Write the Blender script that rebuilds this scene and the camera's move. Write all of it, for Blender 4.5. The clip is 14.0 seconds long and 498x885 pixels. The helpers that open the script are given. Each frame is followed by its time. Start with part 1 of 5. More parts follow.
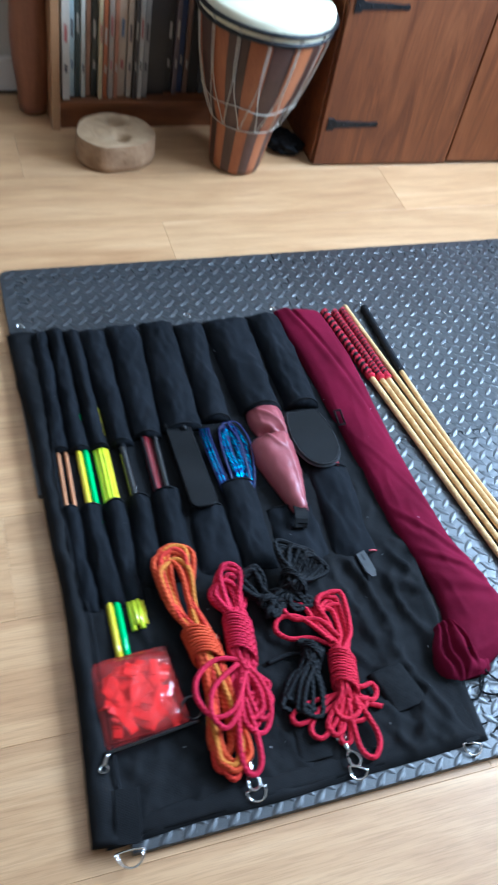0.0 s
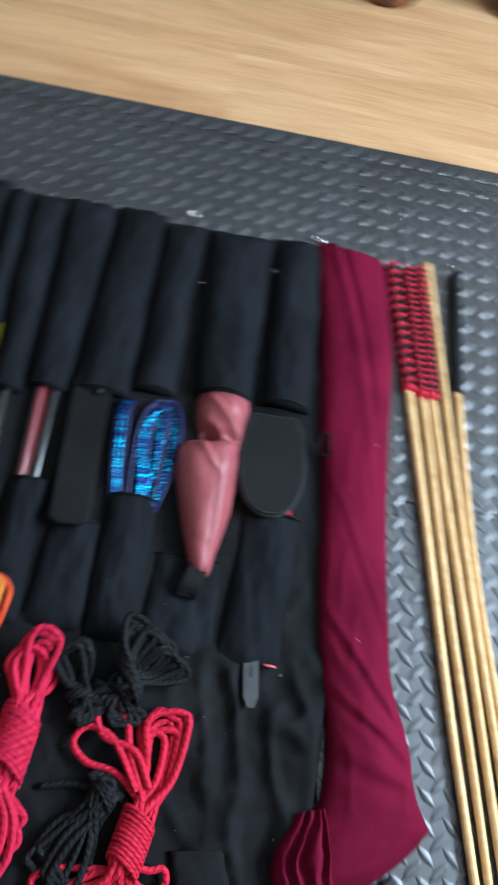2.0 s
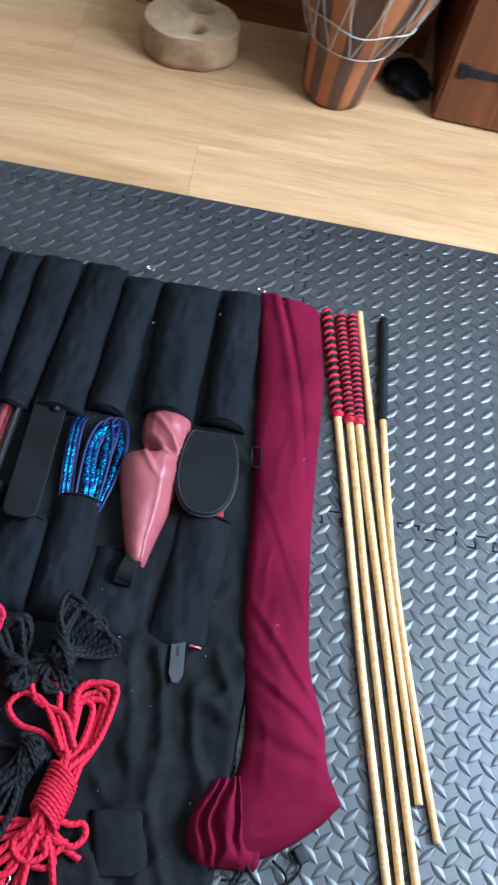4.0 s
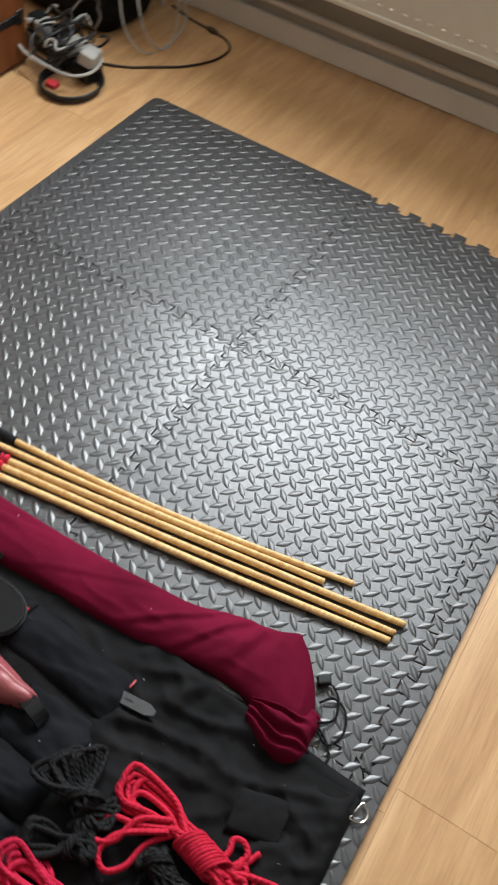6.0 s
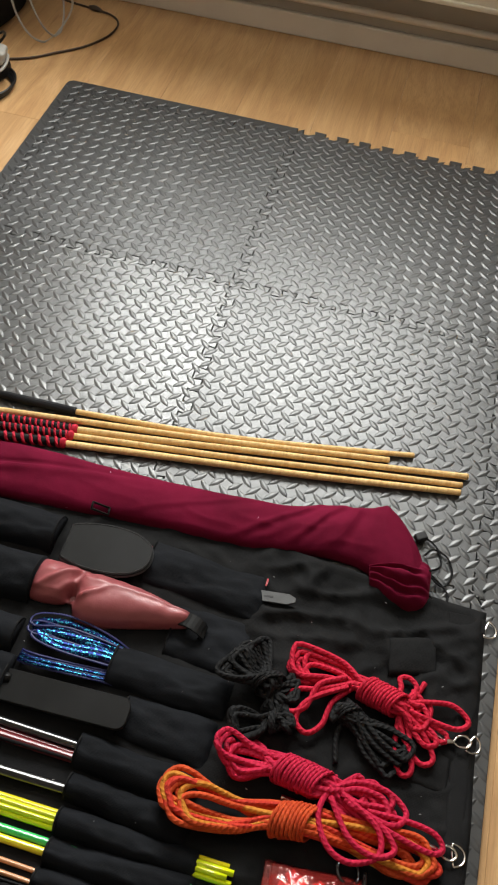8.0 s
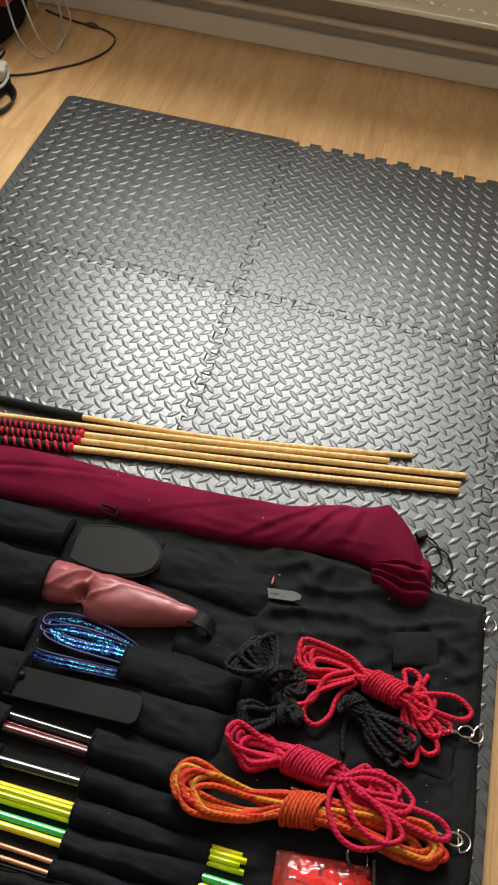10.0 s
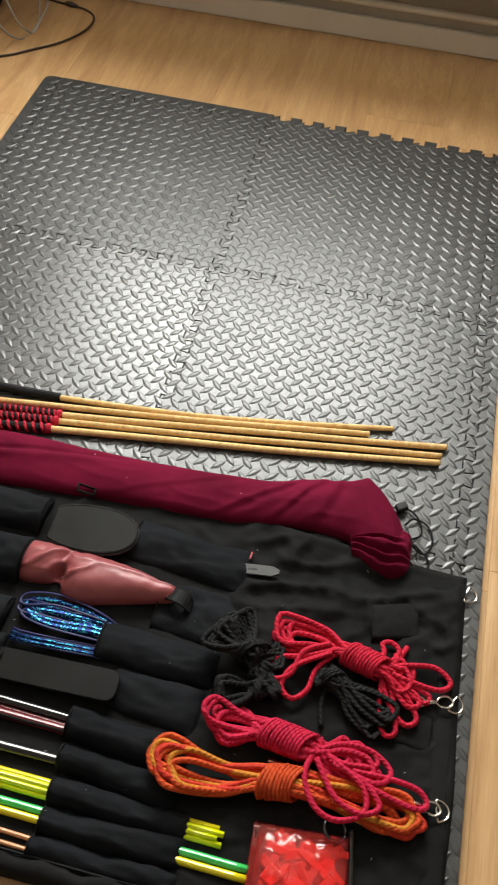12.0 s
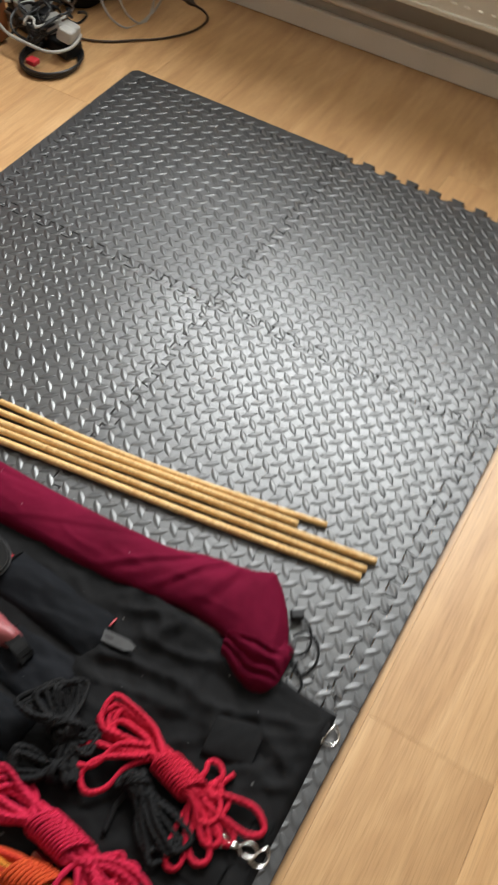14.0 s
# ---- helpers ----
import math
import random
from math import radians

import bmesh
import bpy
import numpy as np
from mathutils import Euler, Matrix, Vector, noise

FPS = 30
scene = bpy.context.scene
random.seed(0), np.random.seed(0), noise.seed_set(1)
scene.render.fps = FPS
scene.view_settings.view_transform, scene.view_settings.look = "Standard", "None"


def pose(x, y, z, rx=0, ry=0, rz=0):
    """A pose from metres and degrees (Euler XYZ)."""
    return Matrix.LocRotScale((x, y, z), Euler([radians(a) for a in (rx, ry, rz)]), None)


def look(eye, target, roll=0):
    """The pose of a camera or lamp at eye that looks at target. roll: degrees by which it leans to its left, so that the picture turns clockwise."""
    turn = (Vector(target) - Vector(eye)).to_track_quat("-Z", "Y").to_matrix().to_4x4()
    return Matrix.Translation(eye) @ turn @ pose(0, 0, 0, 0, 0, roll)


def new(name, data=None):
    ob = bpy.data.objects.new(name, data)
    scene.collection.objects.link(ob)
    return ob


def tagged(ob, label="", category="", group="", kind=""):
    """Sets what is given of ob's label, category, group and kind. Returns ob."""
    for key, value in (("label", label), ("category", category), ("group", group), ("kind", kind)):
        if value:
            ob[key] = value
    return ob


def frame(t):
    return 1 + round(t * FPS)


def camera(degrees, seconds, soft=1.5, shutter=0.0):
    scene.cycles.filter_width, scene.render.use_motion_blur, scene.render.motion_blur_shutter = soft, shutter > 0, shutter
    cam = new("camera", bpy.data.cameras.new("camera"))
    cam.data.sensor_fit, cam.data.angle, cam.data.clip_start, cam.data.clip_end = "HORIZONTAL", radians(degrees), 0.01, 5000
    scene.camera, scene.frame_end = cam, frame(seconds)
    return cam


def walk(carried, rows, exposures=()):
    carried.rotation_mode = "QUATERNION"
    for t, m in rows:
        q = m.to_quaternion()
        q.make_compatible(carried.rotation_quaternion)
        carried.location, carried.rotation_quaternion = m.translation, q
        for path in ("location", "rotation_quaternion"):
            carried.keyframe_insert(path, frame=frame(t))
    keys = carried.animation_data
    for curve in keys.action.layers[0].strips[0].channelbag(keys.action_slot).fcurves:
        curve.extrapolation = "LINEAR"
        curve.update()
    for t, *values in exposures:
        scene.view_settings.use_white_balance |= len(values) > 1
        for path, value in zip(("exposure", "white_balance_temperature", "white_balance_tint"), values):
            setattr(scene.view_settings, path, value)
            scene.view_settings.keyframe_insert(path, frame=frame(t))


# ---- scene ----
cam = camera(32.1, 14.0, soft=2.0, shutter=0.55)
PATH = [
    (0, (-1.313, -0.998, 1.326), (-0.721, 0.181, -0.177), 13.1),
    (0.5, (-1.127, -0.84, 1.269), (-0.569, 0.178, -0.36), 16.3),
    (1, (-0.992, -0.72, 1.203), (-0.459, 0.165, -0.51), 21.4),
    (1.5, (-0.872, -0.549, 1.191), (-0.416, 0.239, -0.59), 25.5),
    (2, (-0.842, -0.447, 1.148), (-0.621, 0.336, -0.679), 23.4),
    (2.2, (-0.761, -0.452, 1.158), (-0.735, 0.337, -0.679), 17.5),
    (4.5, (-0.689, -0.682, 1.233), (-0.448, 0.392, -0.437), 14.2),
    (5, (-0.734, -0.585, 1.267), (-0.05, 0.325, -0.377), 16.6),
    (5.5, (-0.9, -0.585, 1.294), (0.098, 0.057, -0.316), 14.3),
    (6, (-1.052, -0.557, 1.309), (0.065, -0.086, -0.282), 10.5),
    (6.5, (-1.056, -0.436, 1.302), (0.124, -0.086, -0.273), 7.2),
    (7, (-1.121, -0.385, 1.313), (0.07, -0.147, -0.276), 7.2),
    (7.5, (-1.259, -0.346, 1.321), (-0.069, -0.155, -0.275), 8.1),
    (8, (-1.344, -0.331, 1.333), (-0.154, -0.131, -0.262), 6.6),
    (10.5, (-1.39, -0.319, 1.353), (-0.173, -0.131, -0.223), 6.5),
    (11, (-1.396, -0.327, 1.35), (-0.185, -0.13, -0.23), 6.3),
    (11.5, (-1.4, -0.344, 1.357), (-0.19, -0.129, -0.221), 4.9),
    (12, (-1.38, -0.379, 1.339), (-0.197, -0.176, -0.26), 4.4),
    (12.5, (-1.335, -0.477, 1.354), (-0.183, -0.177, -0.253), 4.3),
    (13, (-1.31, -0.597, 1.338), (-0.188, -0.162, -0.259), 3.8),
    (13.5, (-1.256, -0.689, 1.328), (-0.162, -0.233, -0.282), 2.5),
    (14, (-1.082, -0.672, 1.321), (-0.011, -0.174, -0.293), 6.8),
]
EXPOSURES = [
    (0.0, 0.15, 4800, 4), (0.5, 0.32, 4780, -1), (1.0, 0.08, 5050, 1), (1.5, -0.05, 5300, 3), (2.0, -0.1, 5500, 5), (2.4, -0.1, 5500, 5), (4.2, 0.28, 5150, 4), (4.5, 0.36, 5150, 4), (5.0, 0.05, 5800, 7),
    (5.5, -0.33, 6350, 10), (6.0, -0.42, 6850, 11), (6.5, -0.46, 7250, 12), (7.5, -0.45, 7450, 11), (11.0, -0.37, 7600, 9), (13.0, -0.37, 7650, 10), (14.0, -0.41, 7150, 11),
]
walk(cam, [(t, look(eye, target, roll)) for t, eye, target, roll in PATH], EXPOSURES)

# ---- world and light ----
world = bpy.data.worlds.new("world")
scene.world = world
world.use_nodes = True
wn = world.node_tree.nodes
sky = wn.new("ShaderNodeTexSky")
sky.sky_type = "NISHITA"
sky.sun_disc = False
sky.sun_elevation, sky.sun_rotation = radians(35), radians(120)
wn["Background"].inputs["Strength"].default_value = 0.12
world.node_tree.links.new(sky.outputs["Color"], wn["Background"].inputs["Color"])

T = 0.012          # top of the foam tiles
EAST = 1.190       # face of the window wall at y = 0
NORTH = 1.45
WEST, SOUTH = -4.6, -4.2
CEIL = 2.45
WALL_TURN = 0.4    # degrees by which the window wall stands askew

lamp = bpy.data.lights.new("window_light", "AREA")
lamp.shape, lamp.size, lamp.size_y, lamp.energy, lamp.color = "RECTANGLE", 1.6, 1.1, 205, (0.84, 0.925, 1.0)
lamp_ob = new("window_light", lamp)
lamp_ob.matrix_world = look((1.295, 0.12, 1.6), (0.0, 0.05, 1.2))

# ---- material helpers ----


def nodes_of(name):
    m = bpy.data.materials.new(name)
    m.use_nodes = True
    nt = m.node_tree
    return m, nt, nt.nodes["Principled BSDF"]


def ramp(nt, src, c0, c1, p0=0.3, p1=0.7):
    r = nt.nodes.new("ShaderNodeValToRGB")
    r.color_ramp.elements[0].position, r.color_ramp.elements[1].position = p0, p1
    r.color_ramp.elements[0].color = (*c0, 1) if len(c0) == 3 else c0
    r.color_ramp.elements[1].color = (*c1, 1) if len(c1) == 3 else c1
    nt.links.new(src, r.inputs[0])
    return r.outputs[0]


def coords(nt, kind="Object", scale=(1, 1, 1), jitter=0.0):
    tc = nt.nodes.new("ShaderNodeTexCoord")
    mp = nt.nodes.new("ShaderNodeMapping")
    mp.inputs["Scale"].default_value = scale
    nt.links.new(tc.outputs[kind], mp.inputs[0])
    if jitter:
        info = nt.nodes.new("ShaderNodeObjectInfo")
        mul = nt.nodes.new("ShaderNodeMath")
        mul.operation = "MULTIPLY"
        mul.inputs[1].default_value = jitter
        nt.links.new(info.outputs["Random"], mul.inputs[0])
        nt.links.new(mul.outputs[0], mp.inputs["Location"])
    return mp.outputs[0]


def noise_tex(nt, vec, scale, detail=4.0, rough=0.55, distortion=0.0):
    n = nt.nodes.new("ShaderNodeTexNoise")
    n.inputs["Scale"].default_value = scale
    n.inputs["Detail"].default_value = detail
    n.inputs["Roughness"].default_value = rough
    n.inputs["Distortion"].default_value = distortion
    nt.links.new(vec, n.inputs["Vector"])
    return n.outputs["Fac"]


def bump(nt, bsdf, height, strength, distance=0.001, chain=None):
    b = nt.nodes.new("ShaderNodeBump")
    b.inputs["Strength"].default_value = strength
    b.inputs["Distance"].default_value = distance
    nt.links.new(height, b.inputs["Height"])
    if chain is not None:
        nt.links.new(chain, b.inputs["Normal"])
    nt.links.new(b.outputs[0], bsdf.inputs["Normal"])
    return b.outputs[0]


def surface(name, c0, c1, scale=8, rough=(0.5, 0.7), metal=0.0, fine=300, relief=0.3, depth=0.0005, sheen=0.0, jitter=5.0, spec=0.5, coat=0.0):
    """Two tones mottled at a large scale, roughness that wanders, and fine relief."""
    m, nt, b = nodes_of(name)
    v = coords(nt, jitter=jitter)
    big, small = noise_tex(nt, v, scale), noise_tex(nt, v, fine, 3)
    nt.links.new(ramp(nt, big, c0, c1), b.inputs["Base Color"])
    mr = nt.nodes.new("ShaderNodeMapRange")
    mr.inputs["To Min"].default_value, mr.inputs["To Max"].default_value = rough
    nt.links.new(noise_tex(nt, v, scale * 3), mr.inputs["Value"])
    nt.links.new(mr.outputs[0], b.inputs["Roughness"])
    b.inputs["Metallic"].default_value = metal
    b.inputs["Sheen Weight"].default_value = sheen
    b.inputs["Specular IOR Level"].default_value = spec
    b.inputs["Coat Weight"].default_value = coat
    if relief:
        bump(nt, b, small, relief, depth)
    return m


def wood(name, dark, mid, light, grain=(1.2, 14, 14), rough=(0.35, 0.5), scale=2.2, relief=0.15, jitter=9.0, knots=True):
    """Long grain along the object's x axis, with slow figure and fine pores."""
    m, nt, b = nodes_of(name)
    v = coords(nt, scale=grain, jitter=jitter)
    fig = noise_tex(nt, v, scale, 5, 0.6, 1.2)
    pores = noise_tex(nt, coords(nt, scale=(6, 160, 160), jitter=jitter), 2.0, 3, 0.7)
    cr = nt.nodes.new("ShaderNodeValToRGB")
    e = cr.color_ramp.elements
    e[0].position, e[0].color = 0.28, (*dark, 1)
    e[1].position, e[1].color = 0.72, (*light, 1)
    k = e.new(0.5)
    k.color = (*mid, 1)
    nt.links.new(fig, cr.inputs[0])
    mix = nt.nodes.new("ShaderNodeMix")
    mix.data_type, mix.blend_type = "RGBA", "MULTIPLY"
    mix.inputs["Factor"].default_value = 0.35
    nt.links.new(cr.outputs[0], mix.inputs["A"])
    nt.links.new(ramp(nt, pores, (0.55, 0.5, 0.45), (1, 1, 1), 0.35, 0.55), mix.inputs["B"])
    hsv = nt.nodes.new("ShaderNodeHueSaturation")
    info = nt.nodes.new("ShaderNodeObjectInfo")
    mr = nt.nodes.new("ShaderNodeMapRange")
    mr.inputs["To Min"].default_value, mr.inputs["To Max"].default_value = 0.9, 1.08
    nt.links.new(info.outputs["Random"], mr.inputs["Value"])
    nt.links.new(mr.outputs[0], hsv.inputs["Value"])
    nt.links.new(mix.outputs["Result"], hsv.inputs["Color"])
    nt.links.new(hsv.outputs[0], b.inputs["Base Color"])
    rr = nt.nodes.new("ShaderNodeMapRange")
    rr.inputs["To Min"].default_value, rr.inputs["To Max"].default_value = rough
    nt.links.new(fig, rr.inputs["Value"])
    nt.links.new(rr.outputs[0], b.inputs["Roughness"])
    bump(nt, b, pores, relief, 0.0004)
    return m


def woven(name, c0, c1, pitch=0.0011, rough=0.8, sheen=0.0, strength=0.5, spec=0.16):
    """Canvas: two crossed sets of threads, with lint and faded patches."""
    m, nt, b = nodes_of(name)
    v = coords(nt, jitter=3.0)
    waves = []
    for axis in ("X", "Y"):
        w = nt.nodes.new("ShaderNodeTexWave")
        w.bands_direction = axis
        w.inputs["Scale"].default_value = 1 / (pitch * 20) * 2 * math.pi / 2
        w.inputs["Distortion"].default_value = 0.6
        nt.links.new(v, w.inputs["Vector"])
        waves.append(w.outputs["Fac"])
    mx = nt.nodes.new("ShaderNodeMath")
    mx.operation = "MAXIMUM"
    nt.links.new(waves[0], mx.inputs[0])
    nt.links.new(waves[1], mx.inputs[1])
    nt.links.new(ramp(nt, noise_tex(nt, v, 9, 5), c0, c1), b.inputs["Base Color"])
    b.inputs["Roughness"].default_value = rough
    b.inputs["Sheen Weight"].default_value = sheen
    b.inputs["Specular IOR Level"].default_value = spec
    first = bump(nt, b, mx.outputs[0], strength, 0.0003)
    bump(nt, b, noise_tex(nt, v, 45, 3), 0.35, 0.003, first)
    return m


def rope_mat(name, c0, c1, turns=115.0):
    """Laid rope: three strands that wind round, by the sweep's own u (metres along) and v (once round)."""
    m, nt, b = nodes_of(name)
    tc = nt.nodes.new("ShaderNodeTexCoord")
    sep = nt.nodes.new("ShaderNodeSeparateXYZ")
    nt.links.new(tc.outputs["UV"], sep.inputs[0])
    a = nt.nodes.new("ShaderNodeMath")
    a.operation = "MULTIPLY_ADD"
    a.inputs[1].default_value = turns
    nt.links.new(sep.outputs["X"], a.inputs[0])
    c = nt.nodes.new("ShaderNodeMath")
    c.operation = "MULTIPLY"
    c.inputs[1].default_value = 3.0
    nt.links.new(sep.outputs["Y"], c.inputs[0])
    nt.links.new(c.outputs[0], a.inputs[2])
    fr = nt.nodes.new("ShaderNodeMath")
    fr.operation = "PINGPONG"
    fr.inputs[1].default_value = 0.5
    nt.links.new(a.outputs[0], fr.inputs[0])
    v = coords(nt, jitter=3.0)
    n = noise_tex(nt, v, 60, 4)
    nt.links.new(ramp(nt, n, c0, c1), b.inputs["Base Color"])
    b.inputs["Roughness"].default_value = 0.75
    b.inputs["Specular IOR Level"].default_value = 0.25
    pw = nt.nodes.new("ShaderNodeMath")
    pw.operation = "POWER"
    pw.inputs[1].default_value = 0.5
    nt.links.new(fr.outputs[0], pw.inputs[0])
    first = bump(nt, b, pw.outputs[0], 0.75, 0.0018)
    bump(nt, b, noise_tex(nt, v, 900, 2), 0.25, 0.0004, first)
    return m


def plain(name, col, rough=0.5, metal=0.0, coat=0.0, transmission=0.0, ior=1.45):
    m, nt, b = nodes_of(name)
    v = coords(nt, jitter=3.0)
    lo = tuple(c * 0.86 for c in col)
    nt.links.new(ramp(nt, noise_tex(nt, v, 30), lo, col), b.inputs["Base Color"])
    b.inputs["Roughness"].default_value = rough
    b.inputs["Metallic"].default_value = metal
    b.inputs["Coat Weight"].default_value = coat
    b.inputs["Transmission Weight"].default_value = transmission
    b.inputs["IOR"].default_value = ior
    bump(nt, b, noise_tex(nt, v, 250, 2), 0.08, 0.0005)
    return m


def foam_mat(name="foam", rough=(0.33, 0.43), ribs="DIAGONAL", gloss=0.86):
    """Black EVA foam with a fine ribbed grain between the treads and dusty patches."""
    m, nt, b = nodes_of(name)
    v = coords(nt, jitter=4.0)
    w = nt.nodes.new("ShaderNodeTexWave")
    w.bands_direction = ribs
    w.inputs["Scale"].default_value = 190
    w.inputs["Distortion"].default_value = 1.0
    nt.links.new(v, w.inputs["Vector"])
    nt.links.new(ramp(nt, noise_tex(nt, v, 7, 5), (0.020, 0.0207, 0.0222), (0.034, 0.035, 0.037)), b.inputs["Base Color"])
    mr = nt.nodes.new("ShaderNodeMapRange")
    mr.inputs["To Min"].default_value, mr.inputs["To Max"].default_value = rough
    nt.links.new(noise_tex(nt, v, 15, 4), mr.inputs["Value"])
    nt.links.new(mr.outputs[0], b.inputs["Roughness"])
    b.inputs["Specular IOR Level"].default_value = gloss
    first = bump(nt, b, w.outputs["Fac"], 0.14, 0.0004)
    bump(nt, b, noise_tex(nt, v, 700, 2), 0.25, 0.0003, first)
    return m


FOAM = foam_mat()
FOAM_SMOOTH = foam_mat("foam_smooth", (0.27, 0.34), "X")        # one tile is smoother
FOAM_DULL = foam_mat("foam_dull", (0.35, 0.45), "X", 0.76)      # and one is rougher and less glossy
OAK = wood("oak_laminate", (0.44, 0.24, 0.107), (0.56, 0.33, 0.155), (0.66, 0.41, 0.21), grain=(0.9, 9, 9), rough=(0.3, 0.42), scale=1.6)
SUBFLOOR = surface("joint_dark", (0.10, 0.06, 0.03), (0.14, 0.085, 0.04))
PAINT = surface("wall_paint", (0.42, 0.39, 0.34), (0.48, 0.45, 0.40), 3, (0.6, 0.75), fine=180, relief=0.15)
CEILING = surface("ceiling_paint", (0.62, 0.61, 0.59), (0.68, 0.67, 0.65), 3, (0.7, 0.8))
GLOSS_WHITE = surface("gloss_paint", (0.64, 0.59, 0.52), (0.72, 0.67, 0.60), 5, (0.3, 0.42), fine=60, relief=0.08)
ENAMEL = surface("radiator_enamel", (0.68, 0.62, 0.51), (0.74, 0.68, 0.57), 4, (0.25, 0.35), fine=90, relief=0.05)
STAINED = wood("stained_pine", (0.09, 0.022, 0.005), (0.165, 0.048, 0.011), (0.235, 0.078, 0.02), grain=(1.0, 8, 8), rough=(0.45, 0.6), scale=2.6)
IRON = surface("black_iron", (0.012, 0.012, 0.013), (0.03, 0.03, 0.032), 40, (0.4, 0.6), metal=0.6, fine=200, relief=0.3)
CANVAS = woven("black_canvas", (0.0062, 0.0062, 0.0066), (0.0128, 0.0127, 0.0134), spec=0.10)
CANVAS_SOFT = woven("black_twill", (0.0052, 0.0058, 0.0071), (0.0108, 0.0118, 0.0145), pitch=0.0009, spec=0.09)
WEB = woven("black_webbing", (0.008, 0.008, 0.009), (0.014, 0.014, 0.016), pitch=0.002, strength=0.9)
WINE = woven("wine_velvet", (0.090, 0.002, 0.0145), (0.150, 0.005, 0.026), pitch=0.0008, sheen=0.0, rough=0.85, strength=0.3, spec=0.08)
CHROME = plain("nickel", (0.75, 0.74, 0.72), 0.16, 1.0)
PINK = surface("rose_leather", (0.25, 0.055, 0.062), (0.35, 0.09, 0.098), 12, (0.36, 0.5), fine=420, relief=0.3, coat=0.04)
LEATHER = surface("black_leather", (0.006, 0.006, 0.006), (0.011, 0.011, 0.0115), 14, (0.42, 0.55), fine=900, relief=0.35, spec=0.13)
EDGE = surface("leather_edge", (0.022, 0.022, 0.023), (0.045, 0.045, 0.047), 30, (0.5, 0.6))
RED_LEATHER = surface("red_leather", (0.32, 0.012, 0.02), (0.45, 0.02, 0.03), 20, (0.4, 0.5))
CANE = wood("rattan", (0.58, 0.33, 0.13), (0.71, 0.45, 0.19), (0.80, 0.57, 0.28), grain=(3, 22, 22), rough=(0.3, 0.42), scale=3, jitter=20)
RED_CORD = rope_mat("red_cord", (0.42, 0.012, 0.03), (0.55, 0.02, 0.05), 120)
ROPE_RED = rope_mat("crimson_rope", (0.43, 0.006, 0.026), (0.56, 0.012, 0.045))
ROPE_PINK = rope_mat("raspberry_rope", (0.41, 0.006, 0.034), (0.54, 0.012, 0.056))
ROPE_ORANGE = rope_mat("orange_rope", (0.46, 0.042, 0.011), (0.58, 0.076, 0.019))
ROPE_YELLOW = rope_mat("amber_rope", (0.46, 0.15, 0.015), (0.56, 0.21, 0.03))
ROPE_RUST = rope_mat("rust_rope", (0.42, 0.022, 0.012), (0.55, 0.035, 0.018))
ROPE_BLACK = rope_mat("black_rope", (0.0026, 0.0026, 0.0031), (0.0065, 0.0065, 0.0074))
NEON = plain("neon_acrylic", (0.75, 0.85, 0.02), 0.18, coat=0.5)
GREEN = plain("green_acrylic", (0.03, 0.55, 0.13), 0.15, coat=0.5)
YELLOW = plain("yellow_acrylic", (0.72, 0.62, 0.02), 0.15, coat=0.5)
COPPER = plain("copper_rod", (0.62, 0.27, 0.12), 0.35, coat=0.2)
MATTE_BLACK = plain("matte_black", (0.008, 0.008, 0.009), 0.65)
GLOSS_BLACK = plain("gloss_black", (0.012, 0.012, 0.013), 0.14, coat=0.6)
DARK_RED = plain("dark_red_strip", (0.14, 0.008, 0.012), 0.3, coat=0.4)
BLUE = plain("blue_cord", (0.004, 0.007, 0.075), 0.5)

# ---- mesh helpers ----
from mathutils.geometry import tessellate_polygon


def mesh_of(name, verts, faces, uvs=None, smooth=True):
    me = bpy.data.meshes.new(name)
    me.from_pydata([tuple(v) for v in verts], [], [tuple(f) for f in faces])
    if uvs is not None:
        layer = me.uv_layers.new(name="UVMap")
        for loop in me.loops:
            layer.data[loop.index].uv = uvs[loop.vertex_index]
    if smooth:
        me.polygons.foreach_set("use_smooth", [True] * len(me.polygons))
    me.update()
    return me


def part(name, data, material, parent=None, label="", kind=""):
    """Links a bmesh or mesh as one object, under its thing if one is given."""
    if isinstance(data, bmesh.types.BMesh):
        me = bpy.data.meshes.new(name)
        data.to_mesh(me)
        data.free()
    else:
        me = data
    if not me.materials:
        me.materials.append(material)
    ob = new(name, me)
    if parent is not None:
        ob.parent = parent
    return tagged(ob, label=label, kind=kind)


def empty(name, x=0, y=0, z=0, turn=0, label="", category="", group="", kind=""):
    ob = new(name)
    ob.matrix_basis = pose(x, y, z, 0, 0, turn)
    return tagged(ob, label, category, group, kind)


def box_bm(x0, x1, y0, y1, z0, z1, bevel=0.003, segments=2):
    bm = bmesh.new()
    bmesh.ops.create_cube(bm, size=1)
    for v in bm.verts:
        v.co = ((x0, x1)[v.co.x > 0], (y0, y1)[v.co.y > 0], (z0, z1)[v.co.z > 0])
    if bevel:
        bmesh.ops.bevel(bm, geom=bm.edges[:], offset=bevel, segments=segments, affect="EDGES", profile=0.6)
    return bm


